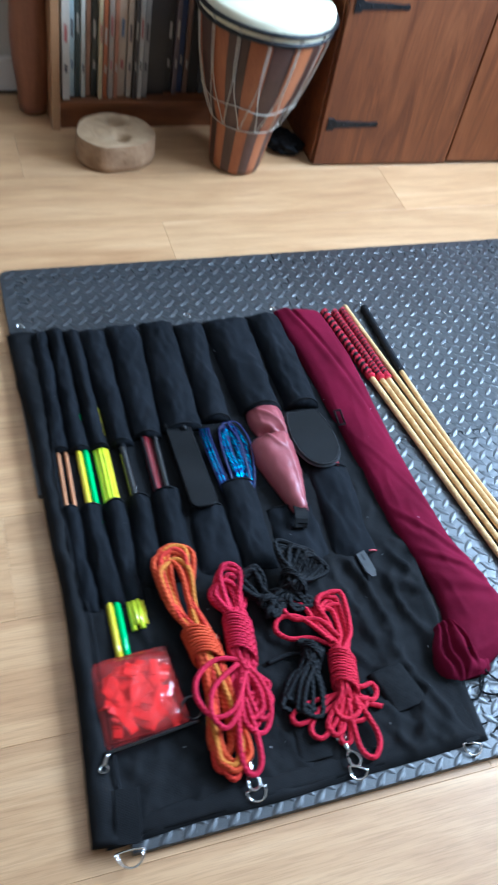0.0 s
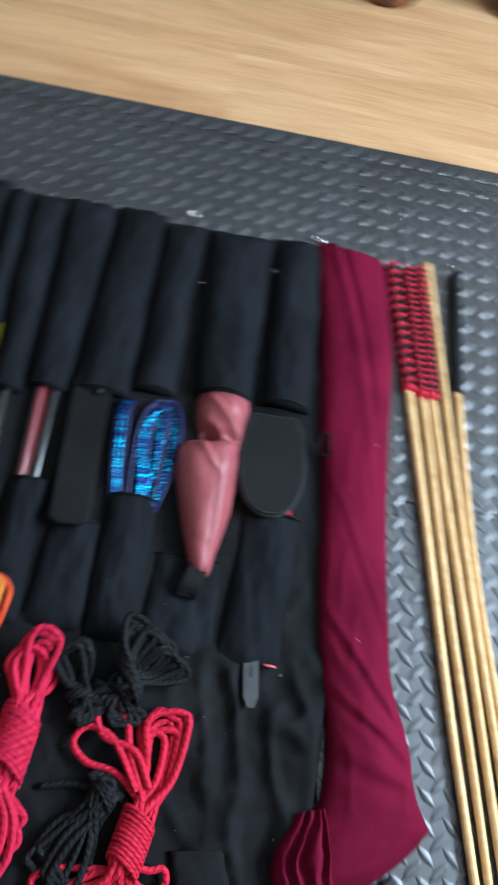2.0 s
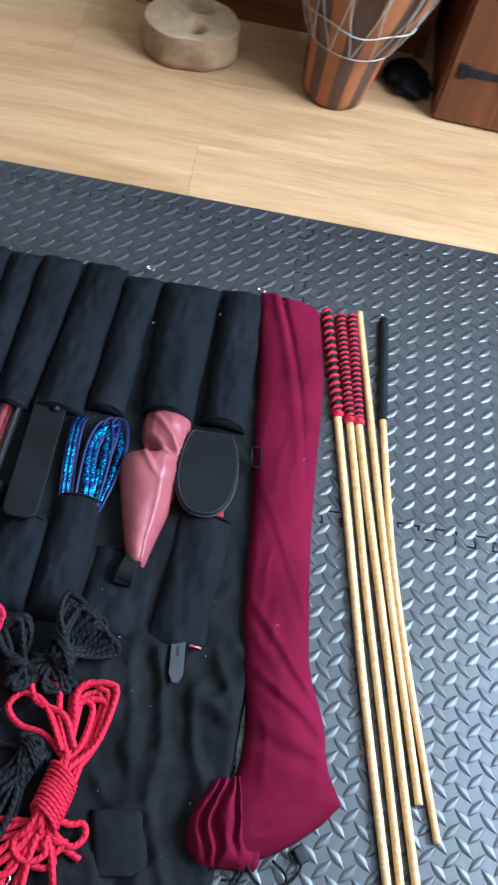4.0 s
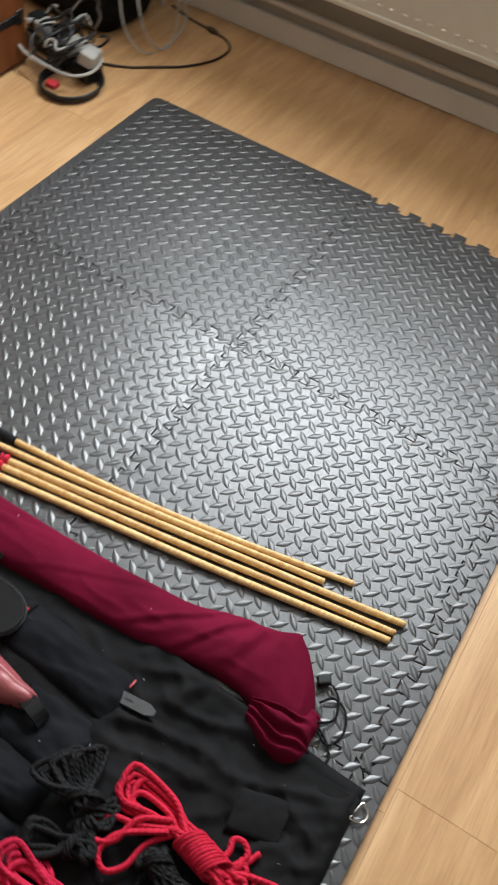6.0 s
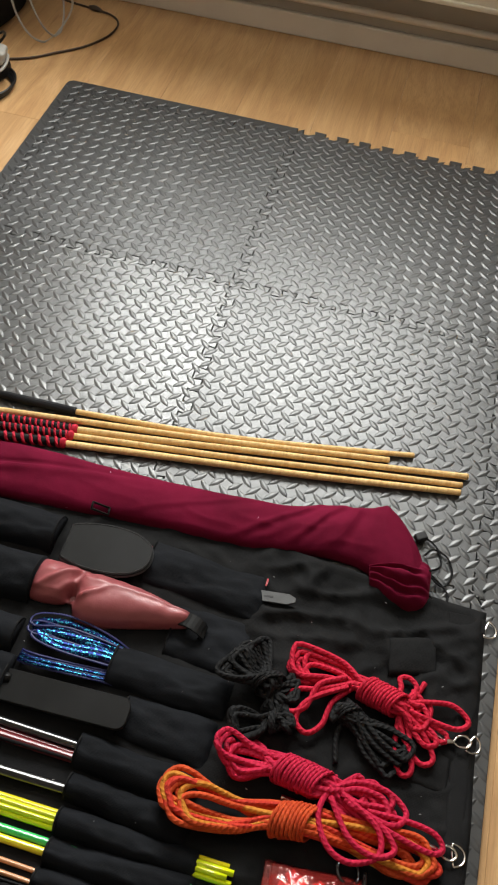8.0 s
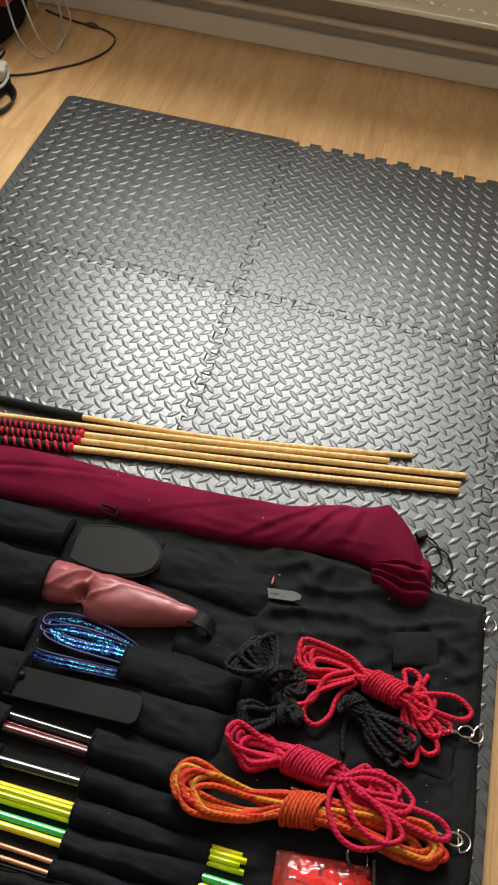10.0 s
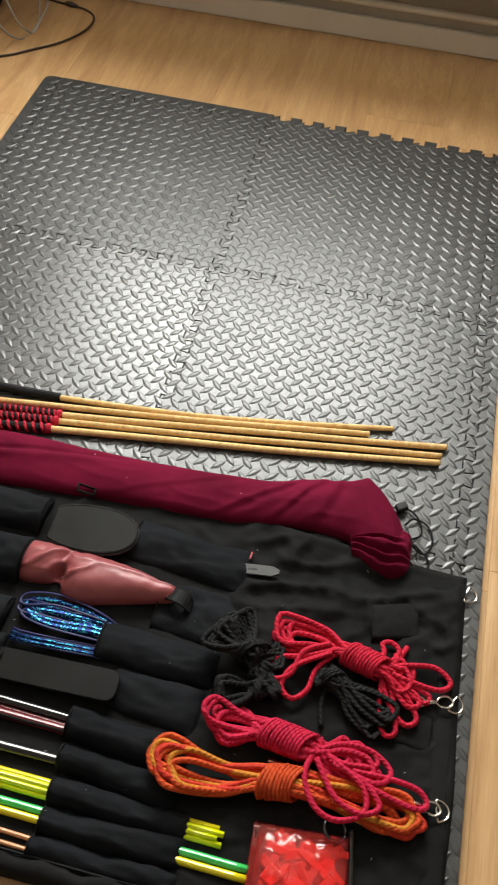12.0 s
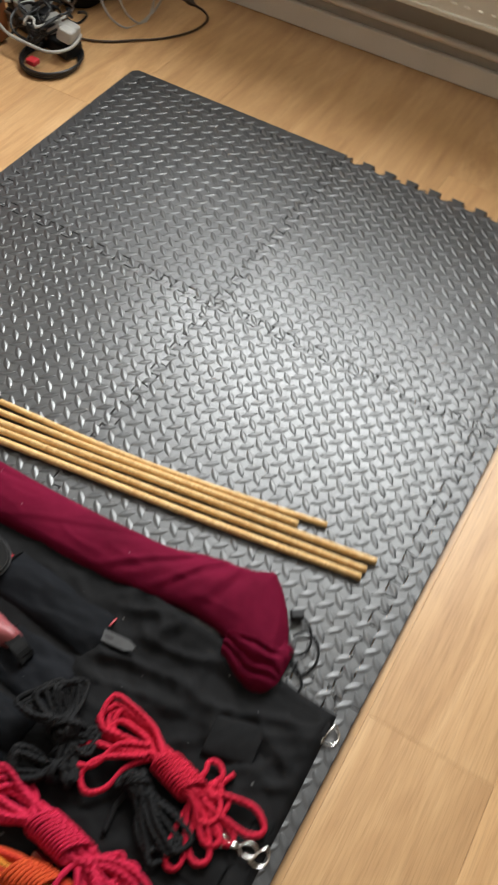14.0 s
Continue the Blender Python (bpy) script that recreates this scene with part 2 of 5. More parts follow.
def smoothline(points, step, closed=False):
    """Catmull-Rom through the points, sampled about every step metres."""
    p = [np.array(q, float) for q in points]
    n = len(p)
    out = []
    for i in range(n if closed else n - 1):
        if closed:
            a, b, c, d = p[i - 1], p[i], p[(i + 1) % n], p[(i + 2) % n]
        else:
            b, c = p[i], p[i + 1]
            a = p[i - 1] if i else 2 * b - c
            d = p[i + 2] if i + 2 < n else 2 * c - b
        k = max(2, int(np.linalg.norm(c - b) / step))
        for t in np.arange(k) / k:
            out.append(0.5 * (2 * b + (c - a) * t + (2 * a - 5 * b + 4 * c - d) * t * t + (3 * b - a - 3 * c + d) * t**3))
    if not closed:
        out.append(p[-1])
    return np.array(out)


def sweep(name, line, radius, sides=8, closed=False, flat=1.0):
    """A tube along a line of points; radius is a number or a function of metres and share of the length. UV: metres along, once round."""
    line = np.asarray(line, float)
    n = len(line)
    tan = np.gradient(line, axis=0)
    if closed:
        tan = np.roll(line, -1, 0) - np.roll(line, 1, 0)
    tan /= np.linalg.norm(tan, axis=1)[:, None] + 1e-12
    dist = np.r_[0, np.cumsum(np.linalg.norm(np.diff(line, axis=0), axis=1))]
    up = np.array([0, 0, 1.0]) if abs(tan[0][2]) < 0.9 else np.array([1.0, 0, 0])
    nrm = up - tan[0] * (up @ tan[0])
    nrm /= np.linalg.norm(nrm)
    verts, uvs, faces = [], [], []
    for i in range(n):
        nrm = nrm - tan[i] * (nrm @ tan[i])
        nrm /= np.linalg.norm(nrm) + 1e-12
        bi = np.cross(tan[i], nrm)
        r = radius(dist[i], dist[i] / dist[-1]) if callable(radius) else radius
        for k in range(sides + 1):
            a = 2 * math.pi * k / sides
            verts.append(line[i] + r * (math.cos(a) * nrm * flat + math.sin(a) * bi))
            uvs.append((dist[i], k / sides))
    w = sides + 1
    for i in range(n if closed else n - 1):
        for k in range(sides):
            a, b = i * w + k, ((i + 1) % n) * w + k
            faces.append((a, b, b + 1, a + 1))
    if not closed:
        for i in (0, n - 1):
            verts.append(line[i])
            uvs.append((dist[i], 0))
            c = len(verts) - 1
            for k in range(sides):
                f = (i * w + k, i * w + k + 1, c)
                faces.append(f if i == 0 else f[::-1])
    return mesh_of(name, verts, faces, uvs)


def merge(name, meshes):
    """Joins meshes into one, keeping their UVs."""
    verts, faces, uvs, base = [], [], [], 0
    for me in meshes:
        table = [(0.0, 0.0)] * len(me.vertices)
        if me.uv_layers:
            for loop in me.loops:
                table[loop.vertex_index] = tuple(me.uv_layers[0].data[loop.index].uv)
        verts += [tuple(v.co) for v in me.vertices]
        uvs += table
        faces += [tuple(base + i for i in p.vertices) for p in me.polygons]
        base = len(verts)
        bpy.data.meshes.remove(me)
    return mesh_of(name, verts, faces, uvs)


def lathe(name, profile, segments=40, a0=0.0, a1=2 * math.pi, inner=None):
    """A turned solid (or a wedge of one) from (radius, z) pairs."""
    verts, faces, uvs = [], [], []
    full = abs(a1 - a0 - 2 * math.pi) < 1e-6
    for i in range(segments + 1):
        a = a0 + (a1 - a0) * i / segments
        for r, z in profile:
            verts.append((r * math.cos(a), r * math.sin(a), z))
            uvs.append((i / segments, z))
    n = len(profile)
    for i in range(segments):
        for k in range(n - 1):
            faces.append((i * n + k, (i + 1) * n + k, (i + 1) * n + k + 1, i * n + k + 1))
    return mesh_of(name, verts, faces, uvs)


def wob(x, y, scale, seed=0.0):
    return noise.noise((x * scale, y * scale, seed))


def cloth(name, sections, across=16, along=60, bulge=0.55, wrinkle=0.0025, scale=28, seed=0.0, under=0.002, ridges=None, stretch=(1, 1), floor=0.0):
    """A padded length of cloth between a left and a right edge. Sections: left (x, y), right (x, y), height, base z."""
    sec = np.array([[*l, *r, h, z] for l, r, h, z in sections], float)
    line = smoothline(sec, 1e9 if along is None else np.linalg.norm(np.diff(sec[:, :2], axis=0), axis=1).sum() / along)
    rows = len(line)
    verts, faces = [], []
    for i, (lx, ly, rx, ry, h, z) in enumerate(line):
        for k in range(across + 1):
            u = k / across
            x, y = lx + (rx - lx) * u, ly + (ry - ly) * u
            prof = max(0.0, math.sin(math.pi * u)) ** bulge
            w = wrinkle * (wob(x * stretch[0], y * stretch[1], scale, seed) + 0.5 * wob(x * stretch[0], y * stretch[1], scale * 2.7, seed + 7))
            zz = z + h * prof + w * min(1.0, prof * 1.6)
            if ridges:
                zz += ridges(i / (rows - 1), u) * prof
            verts.append((x + w * 0.6, y, max(zz, z * (1 - prof) + floor)))
    top = len(verts)
    for i, (lx, ly, rx, ry, h, z) in enumerate(line):
        for k in range(across + 1):
            u = k / across
            verts.append((lx + (rx - lx) * u, ly + (ry - ly) * u, z - under))
    w = across + 1
    for i in range(rows - 1):
        for k in range(across):
            a = i * w + k
            faces.append((a, a + 1, a + w + 1, a + w))
            b = top + a
            faces.append((b, b + w, b + w + 1, b + 1))
        for k in (0, across):
            a = i * w + k
            q = (a, a + w, top + a + w, top + a)
            faces.append(q if k == 0 else q[::-1])
    for i in (0, rows - 1):
        for k in range(across):
            a = i * w + k
            q = (a, top + a, top + a + 1, a + 1)
            faces.append(q if i == 0 else q[::-1])
    me = mesh_of(name, verts, faces)
    bm = bmesh.new()
    bm.from_mesh(me)
    bmesh.ops.recalc_face_normals(bm, faces=bm.faces)
    bm.to_mesh(me)
    bm.free()
    me.polygons.foreach_set("use_smooth", [True] * len(me.polygons))
    return me


def inset_poly(pts, d):
    """The closed outline moved inwards by d (counter-clockwise points)."""
    p = np.array(pts, float)
    e = np.roll(p, -1, 0) - p
    e /= np.linalg.norm(e, axis=1)[:, None] + 1e-12
    nn = np.stack([-e[:, 1], e[:, 0]], 1)
    pn = np.roll(nn, 1, 0)
    m = nn + pn
    k = np.maximum(1 + (nn * pn).sum(1), 0.35)
    return p + m / k[:, None] * d


def slab(name, outline, z0, z1, edge=0.0012):
    """A flat piece of any outline with softened top edges."""
    n = len(outline)
    inner = inset_poly(outline, edge)
    bm = bmesh.new()
    rings = [[bm.verts.new((x, y, z)) for x, y in ring] for ring, z in ((outline, z0), (outline, z1 - edge), (inner, z1))]
    for a, b in zip(rings, rings[1:]):
        for i in range(n):
            bm.faces.new((a[i], a[(i + 1) % n], b[(i + 1) % n], b[i]))
    for ring, pts in ((rings[2], inner), (rings[0], outline)):
        for a, b, c in tessellate_polygon([[Vector((float(x), float(y), 0)) for x, y in pts]]):
            tri = [ring[a], ring[b], ring[c]]
            flip = (pts[b][0] - pts[a][0]) * (pts[c][1] - pts[a][1]) - (pts[b][1] - pts[a][1]) * (pts[c][0] - pts[a][0]) < 0
            if flip != (ring is rings[0]):
                tri.reverse()
            bm.faces.new(tri)
    return bm


# ---- structure ----

floor = empty("floor", label="pale oak laminate plank floor", category="floor", kind="structure")
part("subfloor", box_bm(WEST - 0.2, EAST + 0.35, SOUTH - 0.2, NORTH + 0.2, -0.05, -0.006, 0), SUBFLOOR, floor)


def build_wall(name, bm, turn=0.0, at=(0, 0), label=""):
    ob = part(name, bm, PAINT, None, label, "structure")
    ob.matrix_basis = pose(at[0], at[1], 0, 0, 0, turn)
    tagged(ob, category="wall")
    return ob


# the window wall: local x runs outwards, y along the wall
WIN = (-0.72, 0.95, 1.0, 2.2)
bm = bmesh.new()
for x0, x1, y0, y1, z0, z1 in ((0, 0.22, -4.35, WIN[0], 0, CEIL), (0, 0.22, WIN[1], 1.5, 0, CEIL), (0, 0.22, WIN[0], WIN[1], 0, WIN[2]), (0, 0.22, WIN[0], WIN[1], WIN[3], CEIL)):
    piece = box_bm(x0, x1, y0, y1, z0, z1, 0)
    me = bpy.data.meshes.new("piece")
    piece.to_mesh(me)
    piece.free()
    bm.from_mesh(me)
    bpy.data.meshes.remove(me)
build_wall("wall_east", bm, WALL_TURN, (EAST, 0), "cream painted wall under and around the window")
build_wall("wall_north", box_bm(WEST, EAST + 0.3, NORTH, NORTH + 0.15, 0, CEIL, 0), label="cream painted wall behind the bookcase")
# Unseen room shell: both walls stand far back to weaken the bounced light.
build_wall("wall_west", box_bm(WEST - 0.15, WEST, SOUTH, NORTH + 0.15, 0, CEIL, 0), label="plain cream painted wall, added out of view")
build_wall("wall_south", box_bm(WEST - 0.15, EAST + 0.5, SOUTH - 0.15, SOUTH, 0, CEIL, 0), label="plain cream painted wall, added out of view")
tagged(part("ceiling", box_bm(WEST - 0.2, EAST + 0.5, SOUTH - 0.2, NORTH + 0.2, CEIL, CEIL + 0.1, 0), CEILING, None, "plain white ceiling, added out of view", "structure"), category="ceiling")

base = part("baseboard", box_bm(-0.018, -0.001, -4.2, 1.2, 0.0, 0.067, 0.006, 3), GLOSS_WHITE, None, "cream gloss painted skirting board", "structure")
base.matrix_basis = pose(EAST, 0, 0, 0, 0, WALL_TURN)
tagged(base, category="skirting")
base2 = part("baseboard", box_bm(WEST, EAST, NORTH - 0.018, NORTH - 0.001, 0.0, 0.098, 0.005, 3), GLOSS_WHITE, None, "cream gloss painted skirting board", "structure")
tagged(base2, category="skirting")

window = empty("window_1", EAST, 0, 0, WALL_TURN, "white framed window above the radiator", "window", kind="structure")
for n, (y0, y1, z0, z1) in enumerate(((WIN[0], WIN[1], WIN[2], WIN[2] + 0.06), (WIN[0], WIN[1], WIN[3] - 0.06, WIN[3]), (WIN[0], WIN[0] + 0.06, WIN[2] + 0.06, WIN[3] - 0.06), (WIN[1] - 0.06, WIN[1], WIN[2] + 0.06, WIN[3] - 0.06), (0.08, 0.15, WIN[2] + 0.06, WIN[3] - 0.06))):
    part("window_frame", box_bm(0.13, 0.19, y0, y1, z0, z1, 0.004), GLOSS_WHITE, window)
# Sill is out of view, made this deep to shade the floor below.
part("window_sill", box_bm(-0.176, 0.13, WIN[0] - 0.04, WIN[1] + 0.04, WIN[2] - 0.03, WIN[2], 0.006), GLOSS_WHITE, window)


# ---- radiator ----
def build_radiator():
    y0, y1, z0, z1 = -1.25, 0.86, 0.215, 0.79
    rad = empty("radiator", EAST, 0, 0, WALL_TURN, "cream enamelled panel radiator with pressed vertical ribs", "radiator")
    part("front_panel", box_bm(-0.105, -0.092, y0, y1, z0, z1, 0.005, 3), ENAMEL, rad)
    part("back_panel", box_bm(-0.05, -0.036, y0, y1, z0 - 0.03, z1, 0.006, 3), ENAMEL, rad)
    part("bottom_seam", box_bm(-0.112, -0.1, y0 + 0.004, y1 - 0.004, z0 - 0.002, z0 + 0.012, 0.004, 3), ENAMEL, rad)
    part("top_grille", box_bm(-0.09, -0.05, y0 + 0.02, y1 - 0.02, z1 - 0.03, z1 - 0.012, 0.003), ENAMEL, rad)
    # the row of pressed dimples along the lower edge
    rows = [(0.0, 0.0055), (0.35, 0.0048), (0.7, 0.0028), (1.0, -0.0004)]
    verts = [(-0.105 - h, 0.0078 * r * math.cos(a), 0.0046 * r * math.sin(a)) for r, h in rows for a in np.linspace(0, 2 * math.pi, 14, endpoint=False)]
    faces = [(i * 14 + k, i * 14 + (k + 1) % 14, (i + 1) * 14 + (k + 1) % 14, (i + 1) * 14 + k) for i in range(3) for k in range(14)]
    dimple = mesh_of("dimple", verts, faces)
    dimple.materials.append(ENAMEL)
    for k in range(int((y1 - y0 - 0.06) / 0.0364)):
        ob = part("dimple", dimple, ENAMEL, rad)
        ob.location = (0, y0 + 0.04 + 0.0364 * k, z0 + 0.036)
    for y in (y0 + 0.2, y1 - 0.2):
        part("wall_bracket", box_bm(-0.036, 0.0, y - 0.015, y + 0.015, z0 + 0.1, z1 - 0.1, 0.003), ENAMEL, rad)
    run = smoothline([(-0.032, y0 - 1.0, 0.118), (-0.032, y0, 0.1185), (-0.032, y1 - 0.1, 0.118)], 0.2)
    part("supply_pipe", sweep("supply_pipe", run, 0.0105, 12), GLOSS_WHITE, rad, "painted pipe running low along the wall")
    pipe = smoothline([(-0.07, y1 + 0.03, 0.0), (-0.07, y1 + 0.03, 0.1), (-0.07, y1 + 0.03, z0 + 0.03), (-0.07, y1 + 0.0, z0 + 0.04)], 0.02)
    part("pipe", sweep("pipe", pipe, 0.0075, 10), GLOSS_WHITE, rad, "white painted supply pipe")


build_radiator()


# ---- cabinet ----
def build_cabinet():
    cab = empty("cabinet", -0.312, 1.008, 0, -1.8, "dark-stained pine cabinet with black strap hinges", "cabinet")
    w, d, h = 0.93, 0.40, 0.58
    part("side_panel", box_bm(0, 0.022, 0.02, d, 0, h, 0.003), STAINED, cab).rotation_euler = (0, 0, 0)
    part("side_panel", box_bm(w - 0.022, w, 0.02, d, 0, h, 0.003), STAINED, cab)
    part("top_board", box_bm(-0.015, w + 0.015, -0.005, d + 0.005, h, h + 0.028, 0.006), STAINED, cab)
    part("back_board", box_bm(0.022, w - 0.022, d - 0.012, d, 0.02, h, 0.002), STAINED, cab)
    part("bottom_board", box_bm(0.022, w - 0.022, 0.025, d - 0.012, 0.03, 0.05, 0.002), STAINED, cab)
    mid = 0.425
    for x0, x1, hx, sgn in ((0.004, mid - 0.002, 0.018, 1), (mid + 0.002, w - 0.004, w - 0.018, -1)):
        # the grain of a door stands upright: its mesh lies along x and is turned up
        door_bm = box_bm(0.006 if sgn > 0 else 0.012, h - 0.006, x0, x1, -0.001, 0.019, 0.0035)
        door = part("door", door_bm, STAINED, cab)
        door.matrix_basis = Matrix(((0, 1, 0, 0), (0, 0, 1, 0), (1, 0, 0, 0), (0, 0, 0, 1)))
        inv = door.matrix_basis.inverted()
        for z in (0.131, h - 0.128):
            bm = bmesh.new()
            pts = [(0, -0.019), (0.018, -0.019), (0.022, -0.011), (0.13, -0.0065), (0.148, -0.008), (0.152, 0), (0.148, 0.008), (0.13, 0.0065), (0.022, 0.011), (0.018, 0.019), (0, 0.019)]
            a = [bm.verts.new((hx + sgn * x, -0.0005, z + y)) for x, y in pts]
            b = [bm.verts.new((hx + sgn * x * 0.995, -0.0045, z + y * 0.9)) for x, y in pts]
            bm.faces.new(b if sgn > 0 else b[::-1])
            for i in range(len(pts)):
                q = (a[i], a[(i + 1) % len(pts)], b[(i + 1) % len(pts)], b[i])
                bm.faces.new(q if sgn > 0 else q[::-1])
            for x in (0.009, 0.045, 0.085, 0.125):
                bmesh.ops.create_uvsphere(bm, u_segments=8, v_segments=5, radius=0.0035, matrix=Matrix.Translation((hx + sgn * x, -0.0045, z)) @ Matrix.Diagonal((1, 0.6, 1, 1)))
            bmesh.ops.recalc_face_normals(bm, faces=bm.faces)
            hinge = part("hinge", bm, IRON, door, "black wrought iron strap hinge")
            hinge.matrix_basis = inv


build_cabinet()


# ---- drum ----
def build_drum():
    drum = empty("djembe_drum", -0.537, 1.040, 0, 20, "goblet drum with orange and dark staves, white cords, pale skin", "drum")
    dark = wood("drum_dark", (0.035, 0.014, 0.01), (0.06, 0.026, 0.018), (0.085, 0.04, 0.03), grain=(8, 8, 1), scale=2)
    orange = wood("drum_orange", (0.24, 0.065, 0.02), (0.33, 0.10, 0.03), (0.40, 0.14, 0.045), grain=(8, 8, 1), scale=2)
    skin = surface("drum_skin", (0.62, 0.56, 0.38), (0.72, 0.67, 0.49), 9, (0.5, 0.65))
    cordm = rope_mat("white_cord", (0.40, 0.36, 0.29), (0.52, 0.48, 0.40), 260)
    prof = [(0.062, 0.0), (0.070, 0.002), (0.074, 0.02), (0.079, 0.06), (0.084, 0.10), (0.088, 0.128), (0.100, 0.155), (0.118, 0.20), (0.135, 0.25), (0.150, 0.31), (0.161, 0.37), (0.166, 0.425)]
    prof = [(r, z * 1.06) for r, z in prof]
    inner = [(r - 0.014, z) for r, z in prof[::-1]]
    n = 18
    for k in range(n):
        a0, a1 = 2 * math.pi * k / n + 0.004, 2 * math.pi * (k + 1) / n - 0.004
        part("stave", lathe("stave", prof + inner, 5, a0, a1), (orange, dark)[k % 2], drum)
    part("skin", lathe("skin", [(0.0, 0.458), (0.12, 0.458), (0.162, 0.456), (0.169, 0.451), (0.1715, 0.426), (0.169, 0.416)], 48), skin, drum, "stretched pale drum skin")
    for z, r in ((0.434, 0.1745), (0.410, 0.1685), (0.143, 0.095)):
        ring = [(r * math.cos(a), r * math.sin(a), z) for a in np.linspace(0, 2 * math.pi, 48, endpoint=False)]
        part("hoop", sweep("hoop", ring, 0.0055 if z > 0.2 else 0.0015, 8, True), IRON if z > 0.2 else cordm, drum, "cord-wrapped hoop")
    ring = [((0.126 + 0.002 * math.sin(7 * a)) * math.cos(a), (0.126 + 0.002 * math.sin(7 * a)) * math.sin(a), 0.215 + 0.004 * math.sin(5 * a)) for a in np.linspace(0, 2 * math.pi, 60, endpoint=False)]
    part("tie_cord", sweep("tie_cord", ring, 0.0017, 6, True), cordm, drum)

    drum.matrix_basis = pose(-0.537, 1.040, 0.004, 0, 3.6, 0)

    def rad(z):
        return float(np.interp(z, [p[1] for p in prof[1:]], [p[0] for p in prof[1:]]))
    m = 14
    for k in range(m):
        a, b = 2 * math.pi * k / m, 2 * math.pi * (k + 0.5) / m
        pts = []
        for f in np.linspace(0, 1, 9):
            z = 0.434 + (0.146 - 0.434) * f
            ang = a + (b - a) * (max(0, f - 0.55) / 0.45) ** 1.3
            r = rad(z) + 0.006 + 0.004 * (f < 0.05)
            pts.append((r * math.cos(ang), r * math.sin(ang), z))
        for f in np.linspace(0, 1, 9)[1:]:
            z = 0.146 + (0.434 - 0.146) * f
            ang = b + (2 * math.pi * (k + 1) / m - 0.03 - b) * min(1, f / 0.45) ** 0.8
            r = rad(z) + 0.007
            pts.append((r * math.cos(ang), r * math.sin(ang), z))
        part("cord", sweep("cord", smoothline(pts, 0.012), 0.0015, 6), cordm, drum)


build_drum()


# ---- log slice ----
def build_log():
    m, nt, b = nodes_of("bare_wood")
    v = coords(nt)
    nt.links.new(ramp(nt, noise_tex(nt, v, 14, 6, 0.6, 1.5), (0.38, 0.24, 0.12), (0.58, 0.40, 0.23)), b.inputs["Base Color"])
    b.inputs["Roughness"].default_value = 0.7
    bump(nt, b, noise_tex(nt, v, 60, 5), 0.5, 0.003)
    rough_side = surface("hewn_side", (0.22, 0.125, 0.06), (0.42, 0.27, 0.15), 22, (0.7, 0.85), fine=90, relief=0.6, depth=0.003)
    n, rings = 72, []
    verts, faces = [], []
    hole = [(-0.008, 0.05, 0.020), (0.022, -0.022, 0.017)]

    def outline(a):
        return 0.096 + 0.009 * math.sin(2 * a + 0.5) + 0.003 * math.sin(3 * a + 1) + 0.0015 * math.sin(7 * a)
    for s, z in ((0.80, 0.0), (0.97, 0.004), (1.02, 0.02), (1.005, 0.06), (1.0, 0.075), (0.985, 0.0785)):
        rings.append([(s * outline(a) * math.cos(a), s * outline(a) * 0.96 * math.sin(a), z) for a in np.linspace(0, 2 * math.pi, n, endpoint=False)])
    for s in np.linspace(0.95, 0.0, 24):
        ring = []
        for a in np.linspace(0, 2 * math.pi, n, endpoint=False):
            x, y = s * outline(a) * math.cos(a), s * outline(a) * 0.96 * math.sin(a)
            z = 0.079 + 0.003 * wob(x, y, 25, 3)
            for hx, hy, r in hole:
                q = math.hypot(x - hx, y - hy) / r
                z -= 0.045 / (1 + q**6)
            ring.append((x, y, z))
        rings.append(ring)
    ob = empty("log_slice", -0.866, 1.085, 0.0005, -25, "thick pale bare wood slice with two bored holes", "log slice")
    for name, some in (("bark_side", rings[:6]), ("cut_face", rings[5:])):
        verts = [p for r in some for p in r]
        faces = []
        for i in range(len(some) - 1):
            for k in range(n):
                a, c = i * n + k, i * n + (k + 1) % n
                faces.append((a, c, c + n, a + n))
        part(name, mesh_of(name, verts, faces), m if name == "cut_face" else rough_side, ob, "paler sawn face" if name == "cut_face" else "")


build_log()


def build_bundle():
    """A small crumpled dark cloth at the foot of the cabinet."""
    bm = bmesh.new()
    bmesh.ops.create_icosphere(bm, subdivisions=4, radius=1)
    for v in bm.verts:
        q = 1 + 0.35 * noise.noise(v.co * 2.3) + 0.15 * noise.noise(v.co * 6)
        v.co = Vector((v.co.x * 0.045 * q, v.co.y * 0.06 * q, max(0.0005, 0.022 + v.co.z * 0.026 * q)))
    for f in bm.faces:
        f.smooth = True
    ob = part("dark_rag", bm, CANVAS, None, "small crumpled dark cloth by the cabinet foot")
    ob.matrix_basis = pose(-0.372, 1.105, 0, 0, 0, 30)
    tagged(ob, category="cloth")


build_bundle()


